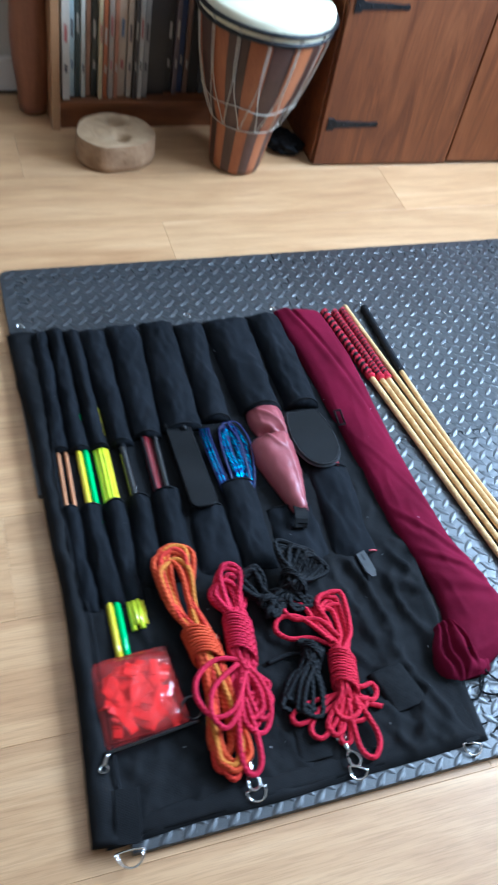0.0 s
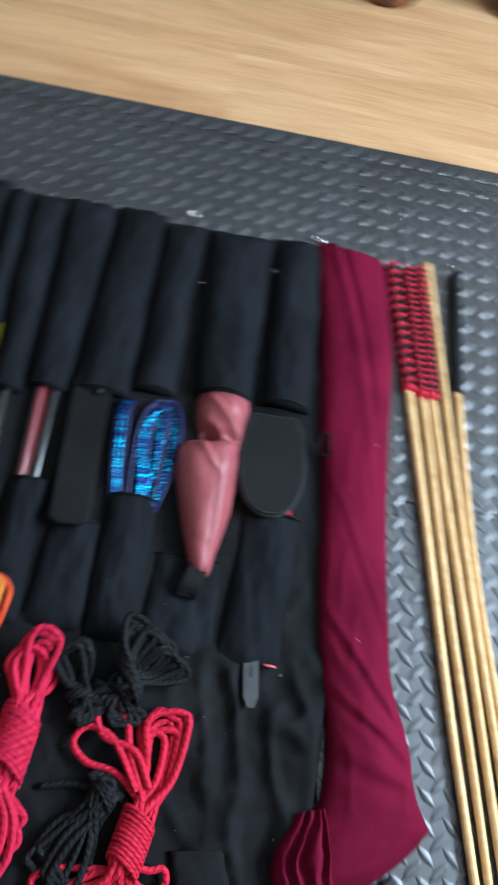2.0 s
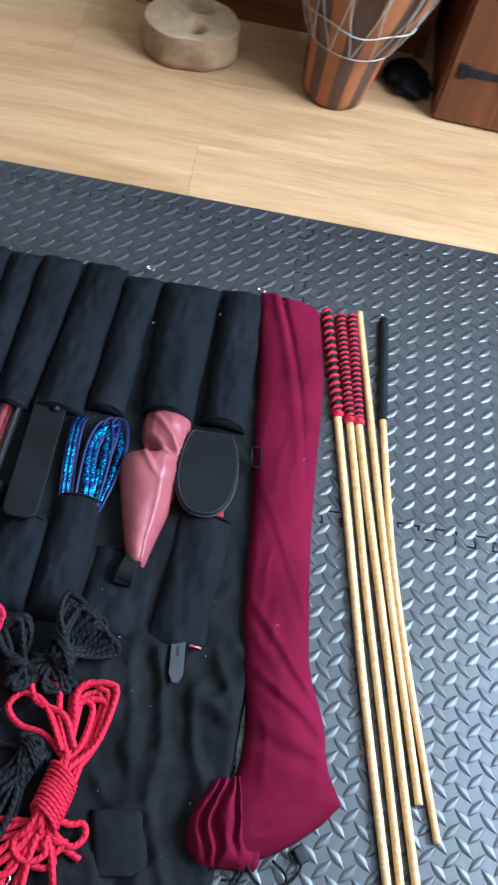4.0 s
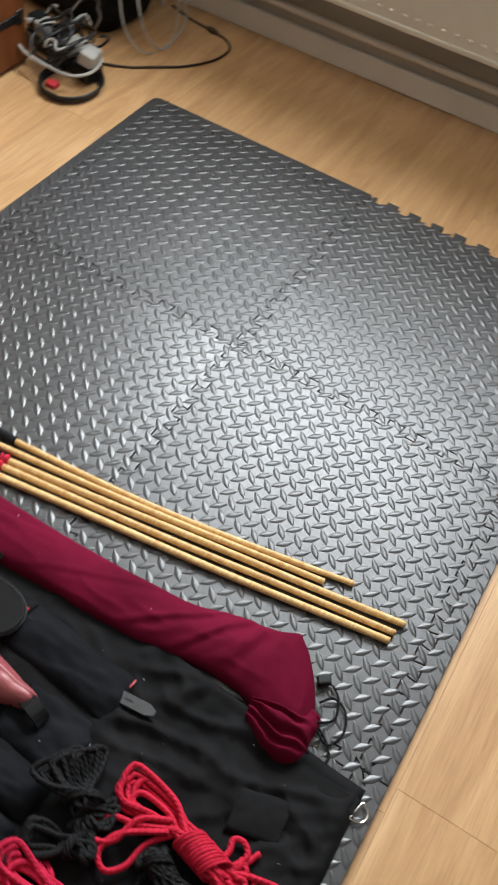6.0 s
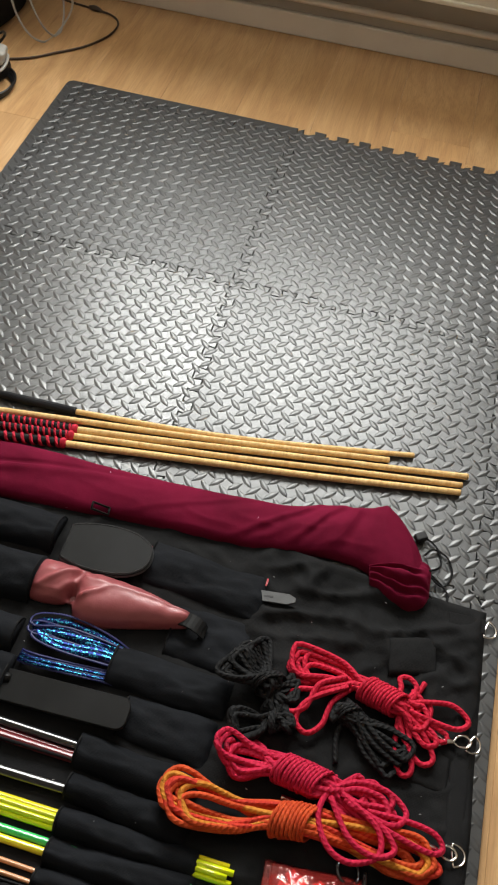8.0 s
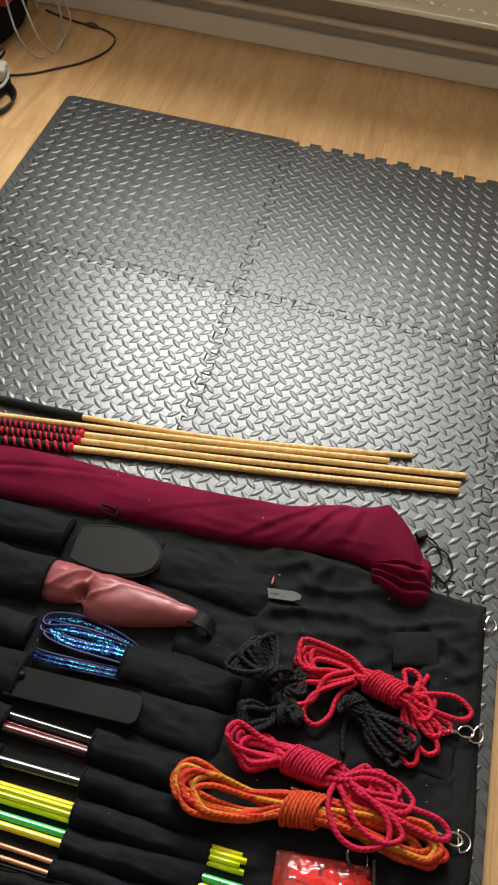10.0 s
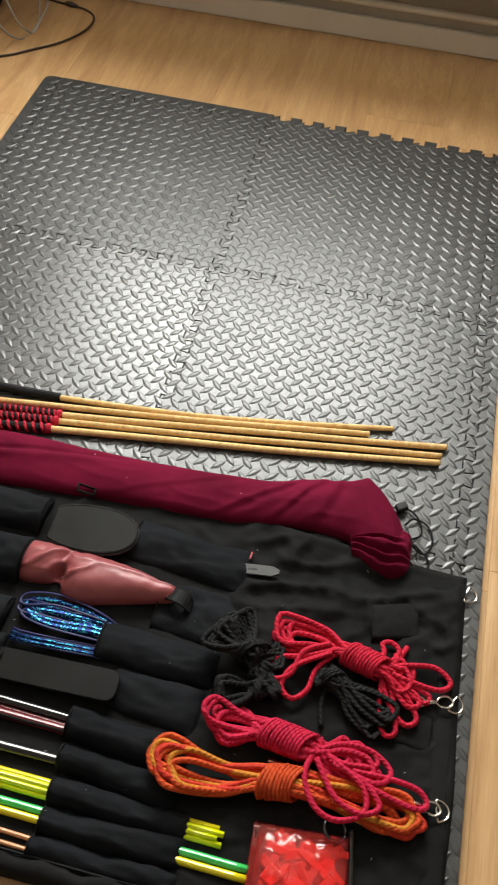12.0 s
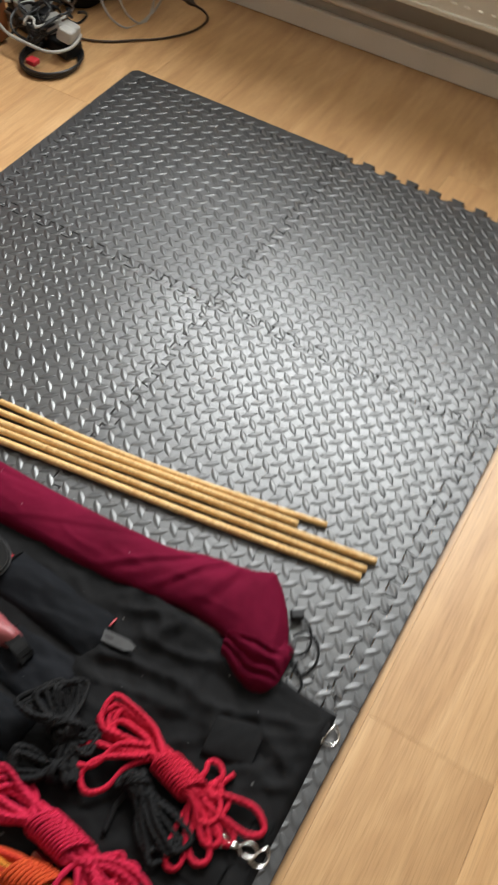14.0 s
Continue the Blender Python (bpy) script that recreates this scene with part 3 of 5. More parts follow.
# ---- bookcase and books ----
def build_bookcase():
    side = wood("shelf_pine", (0.26, 0.13, 0.055), (0.34, 0.18, 0.08), (0.42, 0.24, 0.11), grain=(8, 8, 1))
    case = empty("bookcase", 0, 0, 0, 0, "low wooden bookcase filled with books", "bookcase")
    x0, x1, y0, y1 = -1.010, -0.333, 1.220, NORTH - 0.02
    part("side_panel", box_bm(x0, x0 + 0.022, y0, y1, 0, 0.95, 0.002), side, case)
    part("side_panel", box_bm(x1 - 0.022, x1, y0, y1, 0, 0.95, 0.002), STAINED, case)
    part("shelf", box_bm(x0 + 0.022, x1 - 0.022, y0, y1, 0.062, 0.082, 0.002), STAINED, case)
    part("shelf", box_bm(x0 + 0.022, x1 - 0.022, y0, y1, 0.46, 0.48, 0.002), STAINED, case)
    part("shelf", box_bm(x0 + 0.022, x1 - 0.022, y0, y1, 0.93, 0.95, 0.002), STAINED, case)
    part("plinth", box_bm(x0 + 0.022, x1 - 0.022, y0 + 0.012, y0 + 0.03, 0, 0.062, 0.002), STAINED, case)
    part("back_board", box_bm(x0 + 0.022, x1 - 0.022, y1 - 0.008, y1, 0.082, 0.93, 0), STAINED, case)
    spines = [((0.62, 0.60, 0.58), 0.021), ((0.45, 0.58, 0.68), 0.014), ((0.05, 0.07, 0.07), 0.013), ((0.60, 0.62, 0.62), 0.012), ((0.30, 0.16, 0.10), 0.013), ((0.03, 0.035, 0.03), 0.017), ((0.62, 0.52, 0.34), 0.011), ((0.42, 0.13, 0.05), 0.013), ((0.42, 0.36, 0.33), 0.014), ((0.45, 0.20, 0.12), 0.012), ((0.58, 0.47, 0.38), 0.022), ((0.52, 0.45, 0.39), 0.016), ((0.06, 0.05, 0.05), 0.011), ((0.48, 0.47, 0.47), 0.013), ((0.34, 0.34, 0.36), 0.016)]
    # The wide black first entry stands in for the row's dark gap.
    far = [((0.03, 0.03, 0.035), 0.05), ((0.03, 0.03, 0.035), 0.02), ((0.16, 0.13, 0.15), 0.014), ((0.05, 0.08, 0.20), 0.016), ((0.22, 0.13, 0.10), 0.013), ((0.03, 0.03, 0.03), 0.03), ((0.12, 0.12, 0.13), 0.02)]
    paper = surface("book_pages", (0.55, 0.5, 0.4), (0.65, 0.6, 0.5), 60)
    x, rng = x0 + 0.03, random.Random(4)
    for n, (col, w) in enumerate(spines + far):
        h, back = rng.uniform(0.27, 0.325), rng.uniform(0.0, 0.02) + (0.02 if n >= len(spines) else 0)
        cover = surface("book_cover", tuple(c * f for c, f in zip(col, (0.66, 0.60, 0.50))), tuple(c * f for c, f in zip(col, (0.78, 0.71, 0.60))), 20, (0.35, 0.5), relief=0.05)
        ob = empty("book", x, y0 + 0.012 + back, 0.0825, 0, ("pale" if sum(col) > 1.2 else "dark") + " book upright on the low shelf, in a row with its dark gap filled black", "book", "books on the shelf")
        bm = box_bm(0, w - 0.001, 0, 0.19, 0, h, 0.0015)
        part("cover", bm, cover, ob)
        part("pages", box_bm(0.002, w - 0.003, 0.004, 0.187, h, h + 0.0008, 0), paper, ob)
        if w < 0.03:
            for f, s in ((0.72, 0.16), (0.35, 0.08)):
                tone = (0.42, 0.37, 0.30) if sum(col) < 0.9 else rng.choice(((0.07, 0.06, 0.06), (0.30, 0.07, 0.06), (0.10, 0.13, 0.20)))
                mark = surface("spine_mark", tuple(c * 0.85 for c in tone), tone, 30, relief=0)
                if rng.random() < 0.75:
                    part("spine_bar", box_bm(w * 0.32, w * 0.66, -0.0008, 0.001, h * (f - s), h * f, 0), mark, ob, "printed title bar")
        x += w + 0.0012
    return case


build_bookcase()


def build_post():
    m = wood("reddish_wood", (0.10, 0.032, 0.014), (0.17, 0.06, 0.026), (0.23, 0.085, 0.04), grain=(8, 8, 1.2))
    prof = [(0.0, 0.002), (0.03, 0.0), (0.045, 0.006), (0.05, 0.03), (0.052, 0.08), (0.06, 0.14), (0.066, 0.22), (0.064, 0.34), (0.06, 0.5), (0.058, 0.8), (0.0, 0.8)]
    me = lathe("carved_post", prof, 28)
    for v in me.vertices:
        v.co.x *= 1 + 0.06 * math.sin(9 * v.co.z)
        v.co.y *= 0.72
        v.co.x *= 0.80
    ob = part("carved_post", me, m, None, "rounded reddish-brown carved wooden post on the floor")
    ob.matrix_basis = pose(-1.048, 1.325, 0, 0, 0, 0)
    tagged(ob, category="wooden post")


build_post()


def lay(before, xs, ys):
    """Carries loose things that were laid out along their own axes into the room's: x and y as weights of 1, x and y."""
    def carry(ob):
        if ob.matrix_basis == Matrix.Identity(4):
            if ob.data and ob.data not in done:
                done.add(ob.data)
                co = np.empty(len(ob.data.vertices) * 3)
                ob.data.vertices.foreach_get("co", co)
                co = co.reshape(-1, 3)
                one = np.c_[np.ones(len(co)), co[:, :2]]
                co[:, 0], co[:, 1] = one @ np.array(xs), one @ np.array(ys)
                ob.data.vertices.foreach_set("co", co.ravel())
                ob.data.update()
            for child in ob.children:
                carry(child)
        else:
            x, y = ob.location.x, ob.location.y
            ob.location.x, ob.location.y = xs[0] + xs[1] * x + xs[2] * y, ys[0] + ys[1] * x + ys[2] * y
    done = set()
    for ob in set(bpy.data.objects) - before:
        if ob.parent is None:
            carry(ob)


# ---- power sockets, cables and bag in the corner ----
def tube_thing(name, pts, r, mat, label, category, group=""):
    ob = part(name, sweep(name, smoothline(pts, 0.012), r, 8), mat, None, label)
    return tagged(ob, category=category, group=group)


def build_corner():
    white = plain("white_plastic", (0.44, 0.43, 0.40), 0.45)
    black = plain("black_plastic", (0.012, 0.012, 0.013), 0.4)
    brown = plain("brown_flex", (0.06, 0.035, 0.02), 0.45)
    redp = plain("red_plastic", (0.45, 0.02, 0.03), 0.4)
    strip = empty("power_strip", 0.565, 0.905, 0.0, -14, "white extension socket crowded with plugs", "power strip")
    part("housing", box_bm(-0.03, 0.03, -0.11, 0.16, 0.002, 0.04, 0.008, 3), black, strip)
    for y, mat, lean in ((-0.08, white, 8), (-0.025, white, -12), (0.03, black, 10), (0.09, white, -6), (0.13, black, 5)):
        plug = part("plug", box_bm(-0.024, 0.024, -0.024, 0.024, 0.0, 0.042, 0.009, 3), mat, strip, "moulded mains plug")
        plug.matrix_basis = pose(random.uniform(-0.006, 0.006), y, 0.041, lean, lean * 0.7, lean * 2)
    part("adapter", box_bm(-0.018, 0.018, -0.021, 0.021, 0, 0.034, 0.008, 3), white, strip, "white mains adapter").matrix_basis = pose(-0.02, -0.1, 0.055, 14, 10, 25)
    rng = random.Random(7)
    for k in range(15):
        a = rng.uniform(0, 6.28)
        cx, cy = 0.575 + rng.uniform(-0.05, 0.06), 0.925 + rng.uniform(-0.08, 0.09)
        pts = []
        for f in np.linspace(0, 1, 9):
            ang = a + f * rng.uniform(3, 4.6)
            r = rng.uniform(0.03, 0.075)
            pts.append((cx + r * math.cos(ang), cy + r * 0.9 * math.sin(ang), 0.012 + 0.07 * abs(math.sin(math.pi * f + k)) + 0.003 * k))
        tube_thing("cable", pts, 0.0038, (black, white, black, brown, black)[k % 5], "tangled mains cable over the sockets", "cable", "cables in the corner")
    for k in range(3):
        ring = [(0.49 + (0.074 + 0.004 * k) * math.cos(a) + 0.003 * k, 0.836 + (0.074 + 0.003 * k) * math.sin(a), 0.006 + 0.006 * k) for a in np.linspace(0.9, 6.6 + 0.3 * k, 26)]
        tube_thing("coiled_cable", ring + [(0.56, 0.92, 0.05)], 0.0042, black, "black cable coiled on the floor", "cable", "cables in the corner")
    tube_thing("white_cable", [(0.478, 1.0, 0.062), (0.468, 0.955, 0.052), (0.465, 0.90, 0.05), (0.474, 0.825, 0.045), (0.513, 0.788, 0.048), (0.575, 0.802, 0.05), (0.585, 0.84, 0.06)], 0.0045, white, "white cable draped across the sockets", "cable", "cables in the corner")
    tag = part("cable_tag", box_bm(0.428, 0.452, 0.835, 0.865, 0.020, 0.034, 0.004), redp, None, "small red cable end on the coil")
    tagged(tag, category="cable end")
    tube_thing("thin_flex", [(0.61, 0.90, 0.02), (0.62, 0.845, 0.006), (0.655, 0.775, 0.0045), (0.70, 0.725, 0.0045), (0.757, 0.664, 0.0045), (0.835, 0.620, 0.0045), (0.905, 0.618, 0.0045), (0.942, 0.658, 0.0045), (0.954, 0.73, 0.0045), (0.963, 0.80, 0.0045), (0.985, 0.88, 0.005)], 0.0032, brown, "thin brown flex looped on the floor", "cable", "cables in the corner")
    part_in = part("inline_switch", sweep("inline_switch", smoothline([(0.948, 0.690, 0.007), (0.951, 0.71, 0.008), (0.954, 0.73, 0.007)], 0.004), lambda d, s: 0.0045 + 0.004 * math.sin(math.pi * s), 8), brown, None, "brown in-line cable joint on the flex")
    tagged(part_in, category="cable end")
    clear = plain("grey_flex", (0.42, 0.40, 0.37), 0.3)
    for k, (a, b, c) in enumerate((((0.765, 0.90, 0.29), (0.69, 0.825, 0.10), (0.735, 0.783, 0.005)), ((0.81, 0.90, 0.28), (0.72, 0.785, 0.10), (0.775, 0.765, 0.005)))):
        tube_thing("pale_flex", [a, b, c, (0.82, 0.757, 0.012), (0.855, 0.735 + 0.03 * k, 0.08), (0.86, 0.80, 0.17), (0.85, 0.895, 0.25)], 0.003, clear, "pale flex hanging in loops from the black bag", "cable", "cables in the corner")
    bag = empty("holdall_bag", 0.835, 1.085, 0, -3, "soft black holdall bag with a red tab", "bag")
    bm = bmesh.new()
    bmesh.ops.create_cube(bm, size=1)
    bmesh.ops.subdivide_edges(bm, edges=bm.edges[:], cuts=12, use_grid_fill=True)
    for v in bm.verts:
        p = Vector(v.co)
        r = (abs(2 * p.x) ** 4 + abs(2 * p.y) ** 4 + abs(2 * p.z) ** 4) ** 0.25
        p = p / max(r, 1e-6) * max(abs(2 * p.x), abs(2 * p.y), abs(2 * p.z))
        v.co = (p.x * 0.27, p.y * 0.40, (p.z + 0.5) * 0.38 - 0.035)
        v.co += Vector((wob(v.co.x, v.co.z, 9, 1), wob(v.co.y, v.co.z, 9, 2), 0)) * 0.02
        v.co.z = max(v.co.z, 0.001)
    for f in bm.faces:
        f.smooth = True
    part("body", bm, CANVAS, bag)
    part("tab", box_bm(-0.10, 0.0, -0.215, -0.195, 0.13, 0.20, 0.008), redp, bag, "red fabric tab")
    part("handle", sweep("handle", smoothline([(-0.08, -0.15, 0.31), (-0.07, -0.17, 0.37), (0.0, -0.17, 0.40), (0.07, -0.17, 0.37), (0.08, -0.15, 0.31)], 0.02), 0.012, 8), WEB, bag)


loose = set(bpy.data.objects)
build_corner()
lay(loose, (0.0364, 1.0774, 0.0292), (-0.0067, -0.0062, 0.9955))

# ---- foam tiles ----
GAP, TOOTH = 0.0009, 0.011


def seam(a, b, count):
    """Dovetail line from a to b; the teeth swing to both sides by TOOTH."""
    a, b = np.array(a, float), np.array(b, float)
    d = (b - a) / np.linalg.norm(b - a)
    nrm = np.array([-d[1], d[0]])
    step = np.linalg.norm(b - a) / count
    out = [a]
    for k in range(count):
        s0 = k * step
        for f, o in ((0.02, -1), (0.28, -1), (0.22, 1), (0.78, 1), (0.72, -1), (0.98, -1)):
            if (k == 0 and f < 0.1) or (k == count - 1 and f > 0.9):
                out.append(a + d * (s0 + f * step) + nrm * 0)
                continue
            if k and f == 0.02:
                continue
            out.append(a + d * (s0 + f * step) + nrm * TOOTH * o)
    out.append(b)
    return out


def side(a, b, kind, count=10):
    """Points from a up to, but without, b. kind: 0 straight, 1 teeth."""
    if kind == 0:
        return [np.array(a, float)]
    # the same line for both neighbours: always laid from the lower to the upper end
    flip = (a[0] + a[1]) > (b[0] + b[1])
    pts = seam(b, a, count)[::-1] if flip else seam(a, b, count)
    return pts[:-1]


def lens_shape():
    """One raised tread: a pointed oval with a soft crest."""
    n = 6
    L, W, H = 0.0180, 0.0070, 0.00145
    rows = []
    for s in np.linspace(-1, 1, 2 * n + 1):
        w = W * (1 - abs(s) ** 1.7)
        rows.append((s * L, w))
    return rows, H


def treads(cell, inset=0.0005, bounds=(-9, 9, -9, 9)):
    rows, H = lens_shape()
    x0, x1, y0, y1 = cell
    verts, faces = [], []
    p = 0.0342
    for i in range(int(math.floor(x0 / p)) - 1, int(x1 / p) + 2):
        for j in range(int(math.floor(y0 / p)) - 1, int(y1 / p) + 2):
            for typ in (0, 1):
                cx, cy = (i + 0.5 * typ + 0.43) * p, (j + 0.5 * typ + 0.12) * p
                if not (x0 + inset < cx < x1 - inset and y0 + inset < cy < y1 - inset):
                    continue
                a = radians(45 if typ else -45)
                c, s = math.cos(a), math.sin(a)
                base = len(verts)
                prof = [(-1, -0.0003), (-0.74, 0.26), (-0.34, 0.80), (0, 1.0), (0.34, 0.80), (0.74, 0.26), (1, -0.0003)]
                for r, w in rows:
                    for q, h in prof:
                        lx, ly = r, q * max(w, 0.00005)
                        hh = H * h * min(1.0, w / 0.0036) if h > 0 else -0.0003
                        verts.append((min(max(cx + lx * c - ly * s, bounds[0]), bounds[1]), min(max(cy + lx * s + ly * c, bounds[2]), bounds[3]), T + hh))
                for k in range(len(rows) - 1):
                    for m in range(6):
                        b = base + k * 7 + m
                        faces.append((b, b + 7, b + 8, b + 1))
    return mesh_of("tread", verts, faces)


def build_tile(x0, x1, y0, y1, strips=(), shared=None, bare="", foam=FOAM, label="black foam puzzle tile with raised tread pattern"):
    """A tile between its seam lines. strips: (side, outer coordinate) of the smooth border strips that close it."""
    outer = dict(strips)
    tile = empty("foam_tile", 0, 0, 0, 0, label, "floor mat", "foam tiles of the mat")
    pts = side((x0, y0), (x1, y0), 1) + side((x1, y0), (x1, y1), 1) + (side((x1, y1), (x0, y1), 1) if shared is None else [np.array((x1, y1))] + side((shared, y1), (x0, y1), 1)) + side((x0, y1), (x0, y0), 0 if bare == "W" else 1)
    part("foam_body", slab("foam_body", inset_poly(pts, GAP), 0.0005, T, 0.0008), foam, tile)
    ob = part("tread", treads((x0, x1 - (0.014 if shared else 0), y0, y1)), foam, tile, "raised oval treads", "stuff")
    for name, edge in outer.items():
        if name in "SN":
            ya = y0 if name == "S" else y1
            xa, xb = outer.get("W", x0), outer.get("E", x1)
            mids = seam((x0, ya), (x1, ya), 10)
            if name == "N":
                mids = [np.array((xa, ya))] + mids + [np.array((xb, ya))]
                poly = mids + [np.array((xb, edge)), np.array((xa, edge))]
            else:
                mids = [np.array((xa, ya))] + mids + [np.array((xb, ya))]
                poly = [np.array((xa, edge)), np.array((xb, edge))] + mids[::-1]
            cell = (min(xa, x0), max(xb, x1), min(ya, edge), max(ya, edge))
        else:
            xa = x0 if name == "W" else x1
            mids = seam((xa, y0), (xa, y1), 10)
            if name == "W":
                poly = [np.array((edge, y0))] + mids + [np.array((edge, y1))]
            else:
                poly = [np.array((edge, y1))] + mids[::-1] + [np.array((edge, y0))]
            cell = (min(xa, edge), max(xa, edge), y0, y1)
        clean = [poly[0]]
        for q in poly[1:]:
            if np.linalg.norm(q - clean[-1]) > 1e-6:
                clean.append(q)
        if np.linalg.norm(clean[0] - clean[-1]) < 1e-6:
            clean.pop()
        clean = round_corners(clean, outer, edge, name)
        area = sum(clean[i - 1][0] * clean[i][1] - clean[i][0] * clean[i - 1][1] for i in range(len(clean)))
        if area < 0:
            clean = clean[::-1]
        part("border_strip", slab("border_strip", inset_poly(clean, GAP), 0.0005, T, 0.0009), foam, tile)
        cx0, cx1, cy0, cy1 = cell
        # treads that reach the outer edge are cut off there
        cut = (outer.get("W", -9) + 0.0015, outer.get("E", 9) - 0.0015, outer.get("S", -9) + 0.0015, outer.get("N", 9) - 0.0015)
        cx0 += 0.012 * (abs(cx0 - outer.get("W", 9)) < 1e-6)
        cx1 -= 0.012 * (abs(cx1 - outer.get("E", 9)) < 1e-6)
        cy0 += 0.004 * (name == "S")
        cy1 -= 0.004 * (name == "N")
        part("border_tread", treads((cx0, cx1, cy0, cy1), 0.0005, cut), foam, tile, "", "stuff")
    return tile


def round_corners(poly, outer, edge, name):
    """Rounds the free outer corner of a strip."""
    out = []
    n = len(poly)
    for i, q in enumerate(poly):
        corner = any(abs(q[0] - outer.get(s, 9e9)) < 1e-6 for s in "WE") and any(abs(q[1] - outer.get(s, 9e9)) < 1e-6 for s in "NS")
        if not corner:
            out.append(q)
            continue
        a, b = poly[i - 1] - q, poly[(i + 1) % n] - q
        a, b = a / np.linalg.norm(a), b / np.linalg.norm(b)
        r = 0.022
        for t in np.linspace(0, math.pi / 2, 6):
            out.append(q + a * r * (1 - math.sin(t)) + b * r * (1 - math.cos(t)))
    return out


XS = (-1.180, -0.562, 0.060, 0.648)
YS = (-0.628, -0.025, 0.58)
build_tile(XS[0], XS[1], YS[1], YS[2], (("W", -1.222), ("N", 0.621)))
build_tile(XS[1], XS[2], YS[1], YS[2], (("N", 0.621),), foam=FOAM_SMOOTH, label="black foam puzzle tile with raised treads, smoother than the others")
build_tile(XS[2], XS[3], YS[1], YS[2], (("N", 0.621), ("E", 0.690)), foam=FOAM_DULL, label="black foam puzzle tile with raised treads, duller than the others")
build_tile(XS[0], XS[1], YS[0], YS[1], (("S", -0.672),), bare="W")
build_tile(XS[1], XS[2], YS[0], YS[1], (("S", -0.672),))
build_tile(XS[2], 0.680, YS[0], YS[1], (("S", -0.672),), XS[3], label="black foam puzzle tile with bare teeth along one edge")


# ---- canes ----
def build_canes():
    rows = [
        ((-0.508, 0.384), (-0.473, 0.165), (-0.357, -0.572), "wrap"),
        ((-0.482, 0.381), (-0.4515, 0.158), (-0.339, -0.574), "wrap"),
        ((-0.461, 0.384), (-0.4365, 0.157), (-0.316, -0.582), "wrap"),
        ((-0.447, 0.396), (-0.405, 0.140), (-0.323, -0.432), "plain"),
        ((-0.401, 0.389), (-0.395, 0.170), (-0.297, -0.476), "black"),
    ]
    for n, (a, h, b, kind) in enumerate(rows):
        a, h, b = np.array(a), np.array(h), np.array(b)
        r = (0.0068, 0.0062, 0.0066, 0.0062, 0.0056)[n]
        what = {"wrap": "pale rattan cane with a red and black cord-wrapped grip", "plain": "plain pale rattan cane lying on the mat", "black": "pale rattan cane with a long black grip"}[kind]
        cane = empty("rattan_cane", h[0], h[1], 0, 0, what, "cane", "canes on the mat")
        d = (b - h) / np.linalg.norm(b - h)
        perp = np.array((-d[1], d[0]))
        bow = (-0.003, -0.002, -0.002, -0.005, -0.013)[n]
        z0 = T + 0.0018 + r
        start = a if kind == "plain" else h - (h - a) * 0.06
        pts = []
        for f in np.linspace(0, 1, 14):
            q = start + (b - start) * f + perp * (bow * math.sin(math.pi * f) + 0.0012 * math.sin(7 * f + 2.1 * n) * math.sin(math.pi * f))
            pts.append((q[0] - h[0], q[1] - h[1], z0))
        knots = [0.13 + 0.17 * k + 0.02 * n for k in range(6)]

        def rad(dist, s, r=r, knots=knots):
            swell = sum(0.00035 * math.exp(-((dist - k) / 0.004) ** 2) for k in knots)
            return (r + swell) * (1 - 0.10 * s)
        me = sweep("shaft", smoothline(pts, 0.006), rad, 12)
        shaft = part("shaft", me, CANE, cane)
        if kind != "plain":
            gp = [(a[0] + (h[0] - a[0]) * f - h[0], a[1] + (h[1] - a[1]) * f - h[1], z0 + 0.001) for f in np.linspace(0, 1, 6)]
            g = smoothline(gp, 0.004)
            if kind == "black":
                part("grip", sweep("grip", g, 0.0085, 12), WEB, cane, "black wrapped grip")
                cap = sweep("end_ring", [(gp[0][0] + 0.007 * math.cos(t), gp[0][1] + 0.006 + 0.007 * math.sin(t), z0) for t in np.linspace(0, 6.28, 16, endpoint=False)], 0.0011, 6, True)
                part("end_ring", cap, CHROME, cane, "small metal ring")
            else:
                part("grip", sweep("grip", g, r + 0.0016, 12), ROPE_BLACK, cane, "black grip core")
                length = float(np.linalg.norm(h - a))
                turns = int(length / (0.0150 if n == 0 else 0.0105))
                hel = []
                gd = np.array((h[0] - a[0], h[1] - a[1], 0)) / length
                pd = np.array((-gd[1], gd[0], 0))
                for t in np.linspace(0, 1, turns * 10):
                    ang = 2 * math.pi * turns * t
                    c = np.array((a[0] - h[0], a[1] - h[1], z0 + 0.001)) + gd * length * t
                    hel.append(c + (r + 0.0012) * (math.cos(ang) * pd + math.sin(ang) * np.array((0, 0, 1))))
                part("cord_wrap", sweep("cord_wrap", hel, 0.0033 if n == 0 else 0.0024, 6), RED_CORD, cane, "red cord winding")
                knot = sweep("end_knot", smoothline([(h[0] * 0 + gd[0] * o, gd[1] * o, z0 + 0.001) for o in (-0.006, 0.0, 0.007)], 0.002), lambda dd, s, r=r: r + 0.0042 * math.sin(math.pi * min(1, max(0.05, s))), 12)
                part("end_knot", knot, RED_CORD, cane, "red knotted collar")


build_canes()


# ---- tool roll ----
loose = set(bpy.data.objects)
ROLL = empty("tool_roll", 0, 0, 0, 0, "unrolled black canvas tool roll with full pockets lying on the mat", "tool roll")
SHEET = 0.0185


def lerp(a, b, f):
    return a + (b - a) * f


